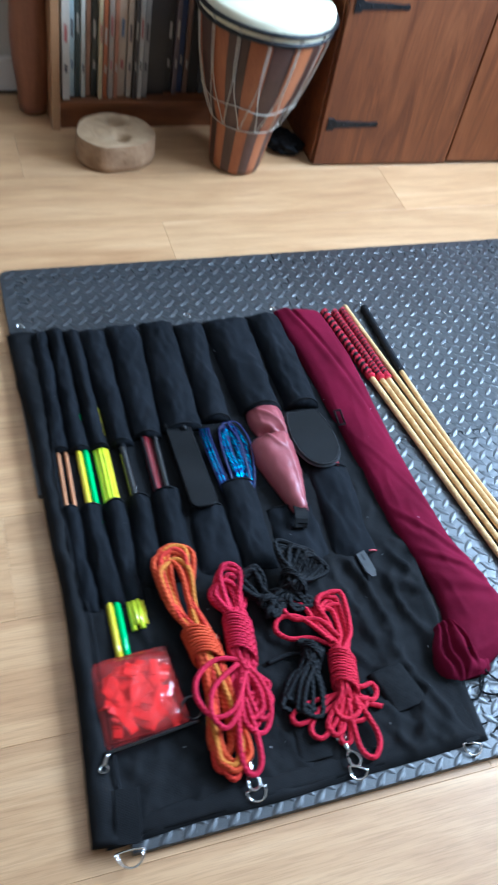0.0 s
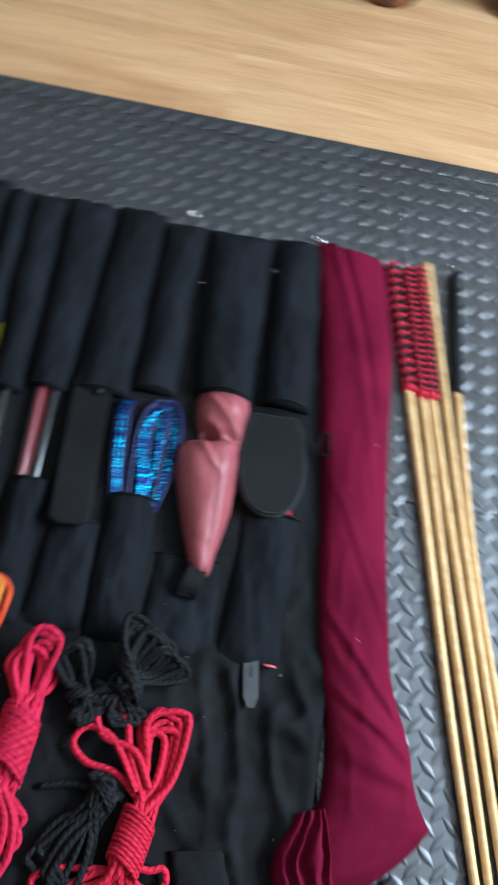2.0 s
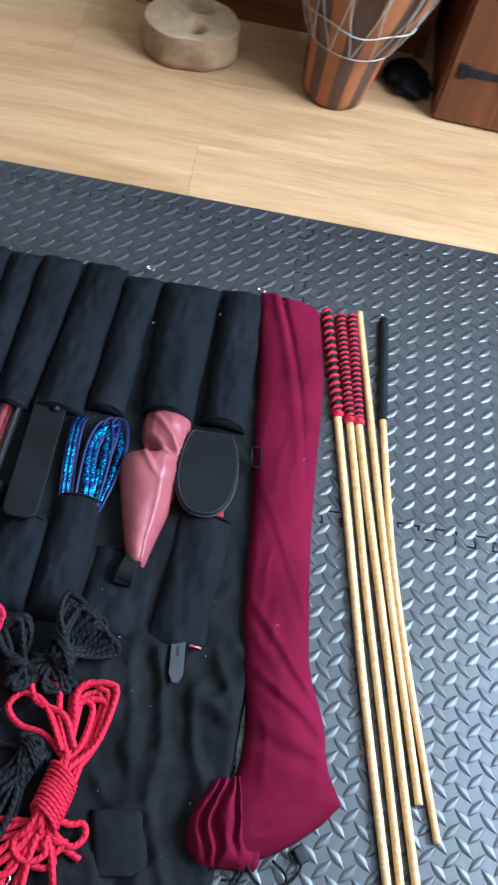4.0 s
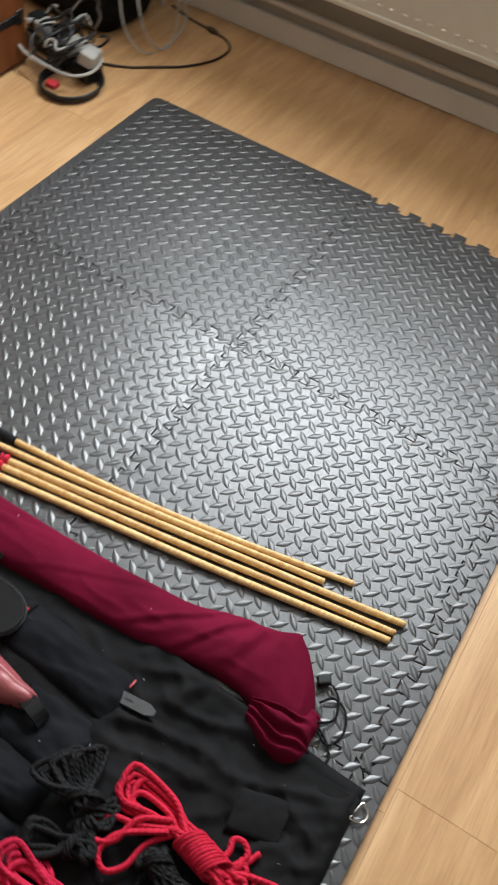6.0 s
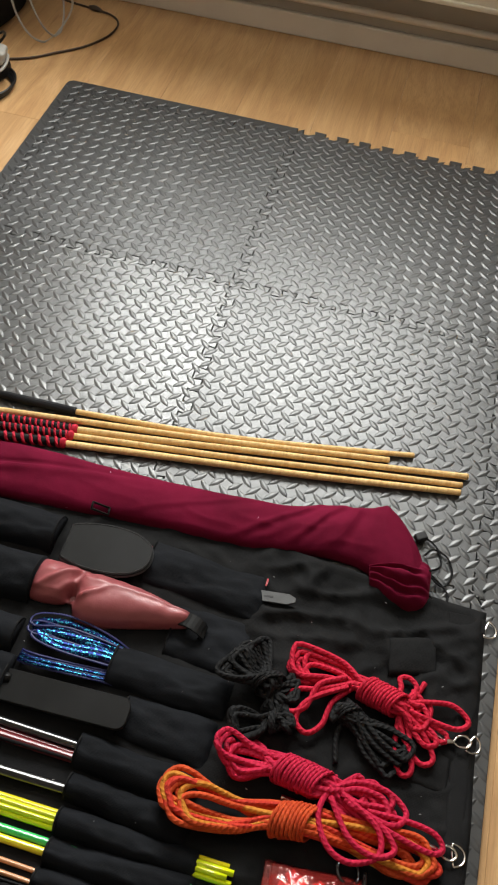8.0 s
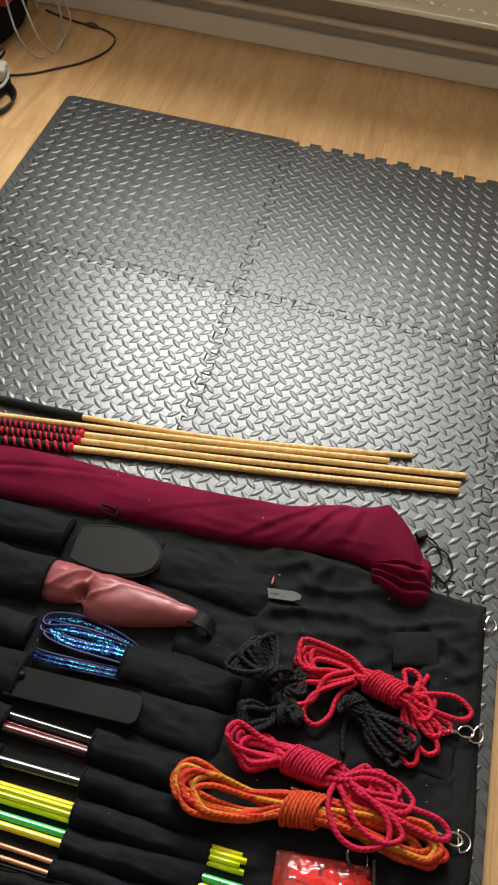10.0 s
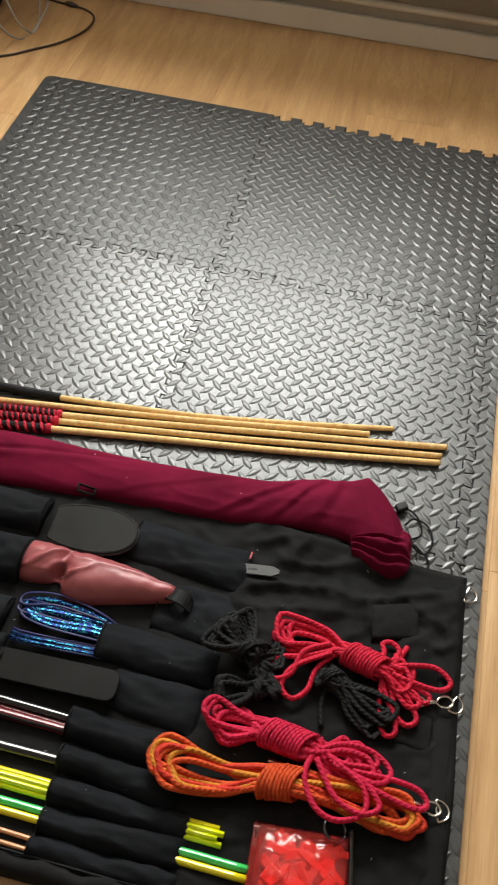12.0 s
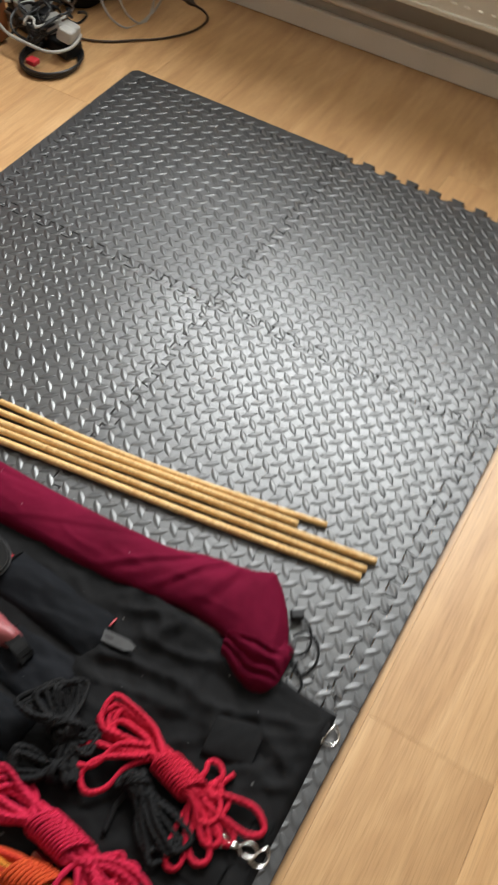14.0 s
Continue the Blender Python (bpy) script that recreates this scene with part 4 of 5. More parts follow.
def build_sheet():
    """The backing: thick canvas with slack folds and a turned hem."""
    nx, ny = 126, 208
    x0, x1, y0, y1 = -1.214, -0.574, -0.646, 0.378
    verts, faces = [], []
    for j in range(ny + 1):
        for i in range(nx + 1):
            u, v = i / nx, j / ny
            x, y = lerp(x0, x1, u), lerp(y0, y1, v)
            e = min(u, 1 - u) * (x1 - x0)
            f = min(v, 1 - v) * (y1 - y0)
            x += 0.004 * wob(0, y, 6, 2) * (1 if u > 0.5 else 0.8) + (0.012 * (1 - v) * (1 - u)) - 0.006 * u * (1 - v)
            y += 0.004 * wob(x, 0, 7, 5) - 0.028 * (1 - u) * (1 - v)
            open_area = 0.35 + 0.65 * min(1, max(0, (-0.25 - y) / 0.03))
            slack = open_area * (0.35 + 0.65 * min(1, max(0, (x + 0.76) / 0.05)))
            taper = min(1, min(e, f) / 0.03)
            z = SHEET + open_area * (0.012 * max(0, wob(x + 0.7 * y, y * 0.5 - x * 0.2, 11, 9)) + 0.003 * wob(x, y, 34, 4)) + 0.001 * wob(x, y, 90, 8)
            fold = abs(wob(x * 1.5 + 0.8 * y, 0.45 * y - 0.5 * x, 12, 4)) + 0.6 * abs(wob(x * 0.7 - y, 0.8 * x + 0.4 * y, 18, 14))
            z += slack * taper * 0.023 * max(0, 0.62 - 1.55 * fold)
            z += 0.0022 * math.exp(-((min(e, f) - 0.013) / 0.006) ** 2)
            if min(e, f) < 1e-6:
                z = T + 0.0022
            verts.append((x, y, z))
    w = nx + 1
    for j in range(ny):
        for i in range(nx):
            a = j * w + i
            faces.append((a, a + 1, a + w + 1, a + w))
    part("backing", mesh_of("backing", verts, faces), CANVAS, ROLL)


build_sheet()

# pockets: mouth left and right x, far left and right x
UPPER = [(-1.206, -1.173, -1.214, -1.184), (-1.172, -1.132, -1.182, -1.152), (-1.131, -1.097, -1.151, -1.119), (-1.096, -1.053, -1.118, -1.064), (-1.049, -0.995, -1.062, -0.986), (-0.990, -0.909, -0.984, -0.912), (-0.905, -0.846, -0.910, -0.848), (-0.820, -0.735, -0.845, -0.742), (-0.724, -0.652, -0.738, -0.664)]
LOWER = [(-1.202, -1.172, -1.196, -1.163), (-1.170, -1.130, -1.160, -1.119), (-1.127, -1.089, -1.120, -1.085), (-1.082, -1.042, -1.091, -1.043), (-1.037, -0.986, -1.040, -0.986), (-0.972, -0.910, -0.983, -0.905), (-0.906, -0.838, -0.902, -0.838), (-0.830, -0.742, -0.833, -0.735), (-0.722, -0.642, -0.728, -0.648)]
U_MOUTH = (0.040, 0.036, 0.034, 0.040, 0.052, 0.060, 0.076, 0.086, 0.088)
L_MOUTH = (-0.094, -0.097, -0.095, -0.090, -0.084, -0.126, -0.082, -0.150, -0.074)
U_H = (0.024, 0.026, 0.029, 0.029, 0.030, 0.032, 0.030, 0.044, 0.037)
L_H = (0.022, 0.025, 0.028, 0.028, 0.029, 0.020, 0.024, 0.012, 0.021)


def build_pocket(name, mouth, far, ym, yf, h, seed, flare=1.0):
    ml, mr = mouth
    fl, fr = far
    sec = []
    for f in (0, 0.04, 0.12, 0.3, 0.5, 0.7, 0.86, 0.95, 1.0):
        y = lerp(ym, yf, f)
        jig = 0.003 * wob(seed, y, 11, 1)
        hh = h * (1.0 - 0.15 * f) * (1.0 if f < 0.9 else (0.75 if f < 0.97 else 0.3)) * (flare if f < 0.06 else 1)
        sec.append(((lerp(ml, fl, f) + jig - 0.002, y), (lerp(mr, fr, f) + jig + 0.002, y + 0.002 * wob(seed, f, 3)), hh, SHEET - 0.002))
    if ym < yf:
        sec = sec[::-1]
    p = part(name, cloth(name, sec, 20, 80, 0.5, 0.0058, 17, seed, stretch=(1.9, 0.8)), CANVAS_SOFT, ROLL)
    hem = []
    for u in np.linspace(0, 1, 15):
        hem.append((lerp(ml, mr, u), ym + (0.0015 if ym < yf else -0.0015), SHEET - 0.001 + h * flare * math.sin(math.pi * u) ** 0.5 + 0.0006))
    part("hem", sweep("hem", smoothline(hem, 0.004), 0.0017, 6), CANVAS, p, "stitched pocket hem")
    return p


for n, (a, b, c, d) in enumerate(UPPER):
    build_pocket("upper_pocket", (a, b), (c, d), U_MOUTH[n], 0.376 + 0.008 * math.sin(n * 1.7), U_H[n], 3.1 * n + 1)
for n, (a, b, c, d) in enumerate(LOWER):
    build_pocket("lower_pocket", (a, b), (c, d), L_MOUTH[n], (-0.305 if n < 3 else -0.276 - 0.006 * math.sin(n)), L_H[n], 2.3 * n + 40)


def strap(pts, width, thick, seed=0.0):
    """A flat band along a line."""
    line = smoothline(pts, 0.006)
    verts, faces = [], []
    tan = np.gradient(line, axis=0)
    for p, t in zip(line, tan):
        nrm = np.array((-t[1], t[0], 0))
        nrm /= np.linalg.norm(nrm) + 1e-9
        for s, dz in ((-0.5, 0), (-0.46, thick), (0.46, thick), (0.5, 0)):
            verts.append(p + nrm * width * s + np.array((0, 0, dz)))
    for i in range(len(line) - 1):
        for k in range(4):
            a, b = i * 4 + k, i * 4 + (k + 1) % 4
            faces.append((a, b, b + 4, a + 4))
    faces += [(0, 1, 2, 3), tuple(len(verts) - 4 + k for k in (3, 2, 1, 0))]
    me = mesh_of("strap", verts, faces, smooth=False)
    bm = bmesh.new()
    bm.from_mesh(me)
    bmesh.ops.recalc_face_normals(bm, faces=bm.faces)
    bm.to_mesh(me)
    bm.free()
    return me


def d_ring(x, y, z, turn, size=0.016, tilt=0.0):
    pts = [(-size, 0, 0), (size, 0, 0)]
    arc = [(size * math.cos(a), -1.15 * size * math.sin(a) - 0.002, 0) for a in np.linspace(0.05, math.pi - 0.05, 14)]
    ob = part("d_ring", sweep("d_ring", smoothline(pts[:1] + [(0, 0, 0)] + arc, 0.003, True), 0.0017, 8, True), CHROME, ROLL, "nickel d-ring")
    ob.matrix_basis = pose(x, y, z, tilt, 0, turn)
    return ob


# edge binding, hem strip and small pocket
part("side_flap", cloth("side_flap", [((-1.264, 0.378), (-1.206, 0.374), 0.010, T + 0.003), ((-1.252, 0.22), (-1.202, 0.2), 0.020, T + 0.003), ((-1.238, 0.06), (-1.203, 0.05), 0.022, T + 0.003), ((-1.228, -0.12), (-1.196, -0.12), 0.021, T + 0.002), ((-1.219, -0.26), (-1.186, -0.26), 0.022, T + 0.002), ((-1.217, -0.42), (-1.180, -0.42), 0.021, T + 0.002), ((-1.219, -0.54), (-1.178, -0.54), 0.018, T + 0.002), ((-1.223, -0.668), (-1.176, -0.674), 0.010, T + 0.002)], 14, 90, 0.45, 0.005, 20, 77.0), CANVAS, ROLL)
part("piping", sweep("piping", smoothline([(-1.203, 0.37, 0.034), (-1.198, 0.15, 0.035), (-1.203, 0.02, 0.033), (-1.200, -0.08, 0.030), (-1.193, -0.25, 0.031), (-1.180, -0.31, 0.030), (-1.176, -0.5, 0.030), (-1.172, -0.66, 0.022)], 0.01), 0.0022, 6), WEB, ROLL, "raised cord piping")
part("small_pocket", cloth("small_pocket", [((-0.748, -0.504), (-0.683, -0.494), 0.010, SHEET + 0.003), ((-0.743, -0.525), (-0.676, -0.515), 0.012, SHEET + 0.003), ((-0.732, -0.555), (-0.666, -0.545), 0.011, SHEET + 0.003), ((-0.726, -0.577), (-0.660, -0.567), 0.008, SHEET + 0.003)], 14, 24, 0.3, 0.002, 30, 12.0), CANVAS, ROLL, "small flat patch pocket")
part("small_pocket", cloth("small_pocket", [((-0.90, -0.52), (-0.83, -0.518), 0.005, SHEET), ((-0.90, -0.58), (-0.83, -0.578), 0.006, SHEET), ((-0.90, -0.62), (-0.83, -0.618), 0.003, SHEET)], 14, 24, 0.3, 0.002, 30, 15.0), CANVAS, ROLL, "small flat patch pocket")
part("hem_band", cloth("hem_band", [((-1.172, -0.667), (-1.168, -0.636), 0.0035, SHEET), ((-1.0, -0.659), (-1.0, -0.628), 0.004, SHEET), ((-0.8, -0.649), (-0.8, -0.618), 0.0035, SHEET), ((-0.605, -0.640), (-0.607, -0.611), 0.003, SHEET)], 8, 60, 0.35, 0.002, 30, 21.0), CANVAS, ROLL, "stitched hem band")
part("strap_tab", strap([(-1.165, -0.60, 0.026), (-1.168, -0.64, 0.026), (-1.172, -0.675, 0.022)], 0.038, 0.0018), CANVAS, ROLL, "webbing tab")
part("strap_tab", strap([(-0.618, -0.585, 0.0222), (-0.615, -0.61, 0.0232), (-0.612, -0.645, 0.0215)], 0.026, 0.0010), CANVAS, ROLL, "webbing tab")
part("strap_tab", strap([(-0.642, -0.322, 0.0255), (-0.638, -0.347, 0.0255)], 0.022, 0.0018), WEB, ROLL, "webbing tab")
d_ring(-1.172, -0.682, 0.020, 4, 0.019)
d_ring(-0.614, -0.646, 0.020, -8, 0.015, 12)
d_ring(-0.978, -0.640, 0.024, 14, 0.015, 10)
d_ring(-0.812, -0.644, 0.024, -20, 0.014, 15)
d_ring(-0.873, 0.390, 0.024, 180, 0.006, -20)
d_ring(-0.672, 0.390, 0.024, 170, 0.006, -20)
d_ring(-1.235, 0.396, 0.020, 175, 0.006, -20)


# ---- what the pockets hold ----
def rod(name, x0, x1, y0, y1, z, r, mat, label, category, group, sides=12):
    ob = part(name, sweep(name, smoothline([(x0, y0, z), ((x0 + x1) / 2, (y0 + y1) / 2, z), (x1, y1, z)], 0.02), r, sides), mat, None, label)
    return tagged(ob, category=category, group=group)


Z0 = SHEET - 0.001
for x in (-1.1935, -1.179):
    rod("thin_rod", x - 0.002, x + 0.003, 0.14, -0.16, Z0 + 0.005, 0.0034, COPPER, "slim copper-coloured rod in a pocket", "rod", "thin rods in the roll")
rod("acrylic_rod", -1.159, -1.1425, 0.14, -0.397, Z0 + 0.0068, 0.0058, YELLOW, "translucent yellow acrylic rod running through a pocket", "rod", "acrylic rods in the roll")
rod("acrylic_rod", -1.1465, -1.130, 0.14, -0.397, Z0 + 0.0068, 0.0058, GREEN, "bright green acrylic rod running through a pocket", "rod", "acrylic rods in the roll")
for k, (dx, dz) in enumerate(((-0.010, 0.0), (-0.0035, 0.004), (0.0035, 0.005), (0.010, 0.001))):
    rod("neon_rod", -1.118 + dx, -1.101 + dx, 0.14, -0.352 + 0.008 * (k % 2), Z0 + 0.006 + dz, 0.0047, NEON if k != 3 else YELLOW, "neon yellow acrylic rod in a tight bundle", "rod", "neon rods in the roll", 8)
rod("black_tube", -1.078, -1.064, 0.14, -0.17, Z0 + 0.009, 0.0085, GLOSS_BLACK, "glossy black tube in a pocket", "tube", "")
rod("black_tube", -1.0095, -1.004, 0.14, -0.17, Z0 + 0.009, 0.0068, GLOSS_BLACK, "glossy black tube with a clear sheen", "tube", "")
rod("red_strip", -1.030, -1.022, 0.14, -0.17, Z0 + 0.008, 0.0075, DARK_RED, "dark red glossy rod among black tubes", "rod", "")
rod("red_strip", -1.020, -1.016, 0.14, -0.17, Z0 + 0.005, 0.0045, DARK_RED, "dark red glossy rod among black tubes", "rod", "")
rod("thin_tube", -1.036, -1.024, 0.14, -0.17, Z0 + 0.0125, 0.0028, WEB, "thin black tube beside the dark red rods", "tube", "")


def flat_piece(outline, z0, z1, edge=0.002):
    area = sum(outline[i - 1][0] * outline[i][1] - outline[i][0] * outline[i - 1][1] for i in range(len(outline)))
    if area < 0:
        outline = outline[::-1]
    return slab("piece", np.array(outline, float), z0, z1, edge)


def rounded_rect(hw, hl, r, n=6):
    out = []
    for cx, cy, a in ((hw - r, hl - r, 0), (-hw + r, hl - r, 90), (-hw + r, -hl + r, 180), (hw - r, -hl + r, 270)):
        for t in np.linspace(0, 90, n):
            out.append((cx + r * math.cos(radians(a + t)), cy + r * math.sin(radians(a + t))))
    return out


def build_paddles():
    # oblong paddle
    pad = empty("leather_paddle", -0.954, -0.0289, 0.0365, 0.5, "oblong black leather paddle with rounded corners", "paddle", "leather paddles")
    part("blade", flat_piece(rounded_rect(0.0255, 0.113, 0.016), 0.0, 0.0065, 0.0015), LEATHER, pad)
    part("handle", sweep("handle", smoothline([(0.010, 0.080, 0.0055), (0.010, 0.10, 0.005), (0.010, 0.16, -0.006)], 0.01), 0.0075, 10), LEATHER, pad)
    pad.rotation_euler.x = radians(-3.5)
    # oval paddle, two plies with a pale cut edge
    ov = empty("leather_paddle", -0.6961, -0.0068, 0.038, 1.0, "oval black leather paddle with a pale stitched edge", "paddle", "leather paddles")
    shape = []
    for a in np.linspace(0, 2 * math.pi, 48, endpoint=False):
        c, s = math.cos(a), math.sin(a)
        x, y = 0.0470 * math.copysign(abs(c) ** 0.85, c), (0.077 if s < 0 else 0.10) * math.copysign(abs(s) ** 0.95, s)
        y = min(y, 0.076)
        shape.append((x, y))
    dedup = []
    for q in shape:
        if not dedup or math.hypot(q[0] - dedup[-1][0], q[1] - dedup[-1][1]) > 1e-4:
            dedup.append(q)
    part("blade", flat_piece(dedup, 0.0045, 0.0075, 0.0012), LEATHER, ov)
    part("back_ply", flat_piece([(x * 1.03, y * 1.015) for x, y in dedup], 0.0, 0.004, 0.001), EDGE, ov, "pale leather edge")
    part("stitching", sweep("stitching", smoothline([(x * 0.93, y * 0.965, 0.0078) for x, y in dedup], 0.006, True), 0.0007, 5, True), EDGE, ov, "line of pale stitching")
    ov.rotation_euler.x = radians(-3.5)
    # red leather ply under the oval
    red = part("red_leather_strap", flat_piece([(0.004, 0.0), (0.052, 0.0), (0.052, -0.026), (0.004, -0.030)], 0.0, 0.004), RED_LEATHER, None, "small red leather strap under the oval paddle")
    red.matrix_basis = pose(-0.712, -0.05, 0.028, 0, 0, 3)
    tagged(red, category="strap")
    buckle = part("strap_buckle", merge("strap_buckle", [sweep("b", [(x0, y0, 0), (x1, y1, 0)], 0.0021, 6) for x0, y0, x1, y1 in ((-0.007, -0.0155, 0.007, -0.0155), (0.007, -0.0165, 0.007, 0.0165), (0.007, 0.0155, -0.007, 0.0155), (-0.007, 0.0165, -0.007, -0.0165))]), LEATHER, None, "small black loop buckle beside the wine bag")
    buckle.matrix_basis = pose(-0.627, 0.035, 0.046, 25, 0, 8)
    tagged(buckle, category="buckle")


build_paddles()


def build_flogger():
    fl = empty("blue_flogger", -0.865, 0, 0, 0, "bundle of shiny blue cord loops in a pocket", "flogger")
    m, nt, b = nodes_of("blue_scale")
    v = coords(nt, "UV", (330, 7, 1))
    vo = nt.nodes.new("ShaderNodeTexVoronoi")
    vo.inputs["Scale"].default_value = 1.0
    nt.links.new(v, vo.inputs["Vector"])
    cr = nt.nodes.new("ShaderNodeValToRGB")
    cr.color_ramp.elements[0].color, cr.color_ramp.elements[0].position = (0.03, 0.42, 0.60, 1), 0.24
    cr.color_ramp.elements[1].color, cr.color_ramp.elements[1].position = (0.003, 0.009, 0.07, 1), 0.46
    nt.links.new(vo.outputs["Distance"], cr.inputs[0])
    nt.links.new(cr.outputs[0], b.inputs["Base Color"])
    b.inputs["Metallic"].default_value = 0.85
    b.inputs["Roughness"].default_value = 0.36
    bump(nt, b, vo.outputs["Distance"], 0.5, 0.0006)
    rng = random.Random(11)
    for k in range(11):
        shiny = k in (3, 5, 8)
        x0 = -0.020 + 0.040 * k / 10
        top = 0.058 + rng.uniform(-0.012, 0.006)
        w = rng.uniform(0.004, 0.012)
        z = 0.026 + rng.uniform(0, 0.010)
        pts = [(x0 * 0.7, -0.12, 0.018), (x0, -0.07, z), (x0 + rng.uniform(-0.008, 0.008), 0.0, z + 0.006), (x0 * 0.6, top - 0.01, z + 0.003), (x0 * 0.5 + w, top, z), (x0 * 0.6 + 2 * w, top - 0.012, z), (x0 + 2 * w, 0.0, z + 0.002), (x0 + w, -0.07, z - 0.002), (x0 * 0.7, -0.12, 0.018)]
        part("shiny_cord" if shiny else "cord", sweep("cord", smoothline(pts, 0.005), 0.0058 if shiny else 0.0021, 8, flat=0.45), m if shiny else BLUE, fl, "iridescent blue scaled cord" if shiny else "")
    # the strands that show beside the oblong paddle
    for k in range(6):
        x0 = -0.052 + 0.0035 * k
        pts = [(x0 + 0.004, 0.058, 0.030), (x0, 0.035, 0.034 + 0.002 * (k % 2)), (x0 + 0.003, -0.03, 0.033), (x0 + 0.008, -0.08, 0.027), (x0 + 0.010, -0.11, 0.018)]
        part("shiny_cord" if k in (1, 3) else "cord", sweep("cord", smoothline(pts, 0.006), 0.0034 if k in (1, 3) else 0.002, 8, flat=0.6), m if k in (1, 3) else BLUE, fl)


build_flogger()


def build_pink():
    pink = empty("leather_pouch", 0, 0, 0, 0, "crumpled rose-pink leather pouch with a black strap end", "pouch")

    def dent(s, u):
        d = -0.034 * math.exp(-((s - 0.33 - 0.10 * (u - 0.2)) / 0.045) ** 2) * math.exp(-((u - 0.16) / 0.20) ** 2)
        d += 0.007 * math.exp(-((s - 0.40 - 0.35 * (u - 0.3)) / 0.022) ** 2) * math.exp(-((u - 0.35) / 0.25) ** 2)
        d += 0.005 * math.exp(-((s - 0.20 - 0.30 * (u - 0.5)) / 0.025) ** 2) * (u > 0.2)
        d -= 0.003 * math.exp(-((u - 0.48 - 0.4 * (s - 0.4)) / 0.11) ** 2) * math.exp(-((s - 0.45) / 0.09) ** 2)
        d -= 0.008 * math.exp(-((s - 0.32) / 0.03) ** 2)
        d += 0.006 * math.exp(-((s - 0.45) / 0.08) ** 2)
        d += 0.004 * math.exp(-((u - 0.68 - 0.1 * s) / 0.06) ** 2) * (s > 0.35)
        d += 0.006 * max(0, 0.5 - 2.0 * abs(wob(u * 0.8 + s * 0.6, s * 1.6 - u * 0.5, 3.2, 17))) * min(1, 6 * u * (1 - u)) * max(0.08, 1 - s / 0.55)
        d -= 0.007 * math.exp(-((s - 0.16 - 0.25 * u) / 0.03) ** 2) * u
        return d
    sec = [((-0.808, 0.115), (-0.742, 0.115), 0.016, 0.022), ((-0.812, 0.07), (-0.737, 0.07), 0.030, 0.023), ((-0.808, 0.04), (-0.735, 0.035), 0.032, 0.024), ((-0.800, 0.019), (-0.736, 0.013), 0.030, 0.024), ((-0.824, 0.004), (-0.737, -0.004), 0.034, 0.024), ((-0.829, -0.022), (-0.736, -0.03), 0.037, 0.024), ((-0.812, -0.08), (-0.740, -0.08), 0.036, 0.026), ((-0.796, -0.13), (-0.749, -0.13), 0.030, 0.028), ((-0.783, -0.168), (-0.755, -0.168), 0.020, 0.030), ((-0.779, -0.176), (-0.758, -0.176), 0.008, 0.032)]
    part("body", cloth("body", sec, 26, 90, 0.5, 0.003, 20, 5.0, ridges=dent, under=0.004), PINK, pink)
    part("strap_end", strap([(-0.770, -0.160, 0.036), (-0.774, -0.178, 0.046), (-0.778, -0.196, 0.044), (-0.780, -0.206, 0.034), (-0.778, -0.200, 0.026)], 0.026, 0.003), LEATHER, pink, "folded black leather strap")


build_pink()


def build_tongue():
    tongue = part("metal_tongue", flat_piece([(-0.010, 0.012), (0.010, 0.012), (0.010, -0.045), (0.004, -0.058), (-0.004, -0.058), (-0.010, -0.045)], 0.0, 0.003, 0.0008), EDGE, None, "grey strap tongue with a slot, poking out of a pocket")
    tongue.matrix_basis = pose(-0.684, -0.275, 0.0270, -6, 0, 4)
    tagged(tongue, category="strap tongue")
    slot = part("slot", flat_piece(rounded_rect(0.0018, 0.008, 0.0015, 3), 0.0028, 0.0034, 0.0002), IRON, tongue, "dark slot")
    slot.location = (0.0, -0.012, 0)
    red = part("red_trim", strap([(-0.668, -0.277, 0.033), (-0.660, -0.2775, 0.033), (-0.652, -0.277, 0.029)], 0.003, 0.0025), RED_LEATHER, ROLL, "red trim in the pocket mouth")


build_tongue()


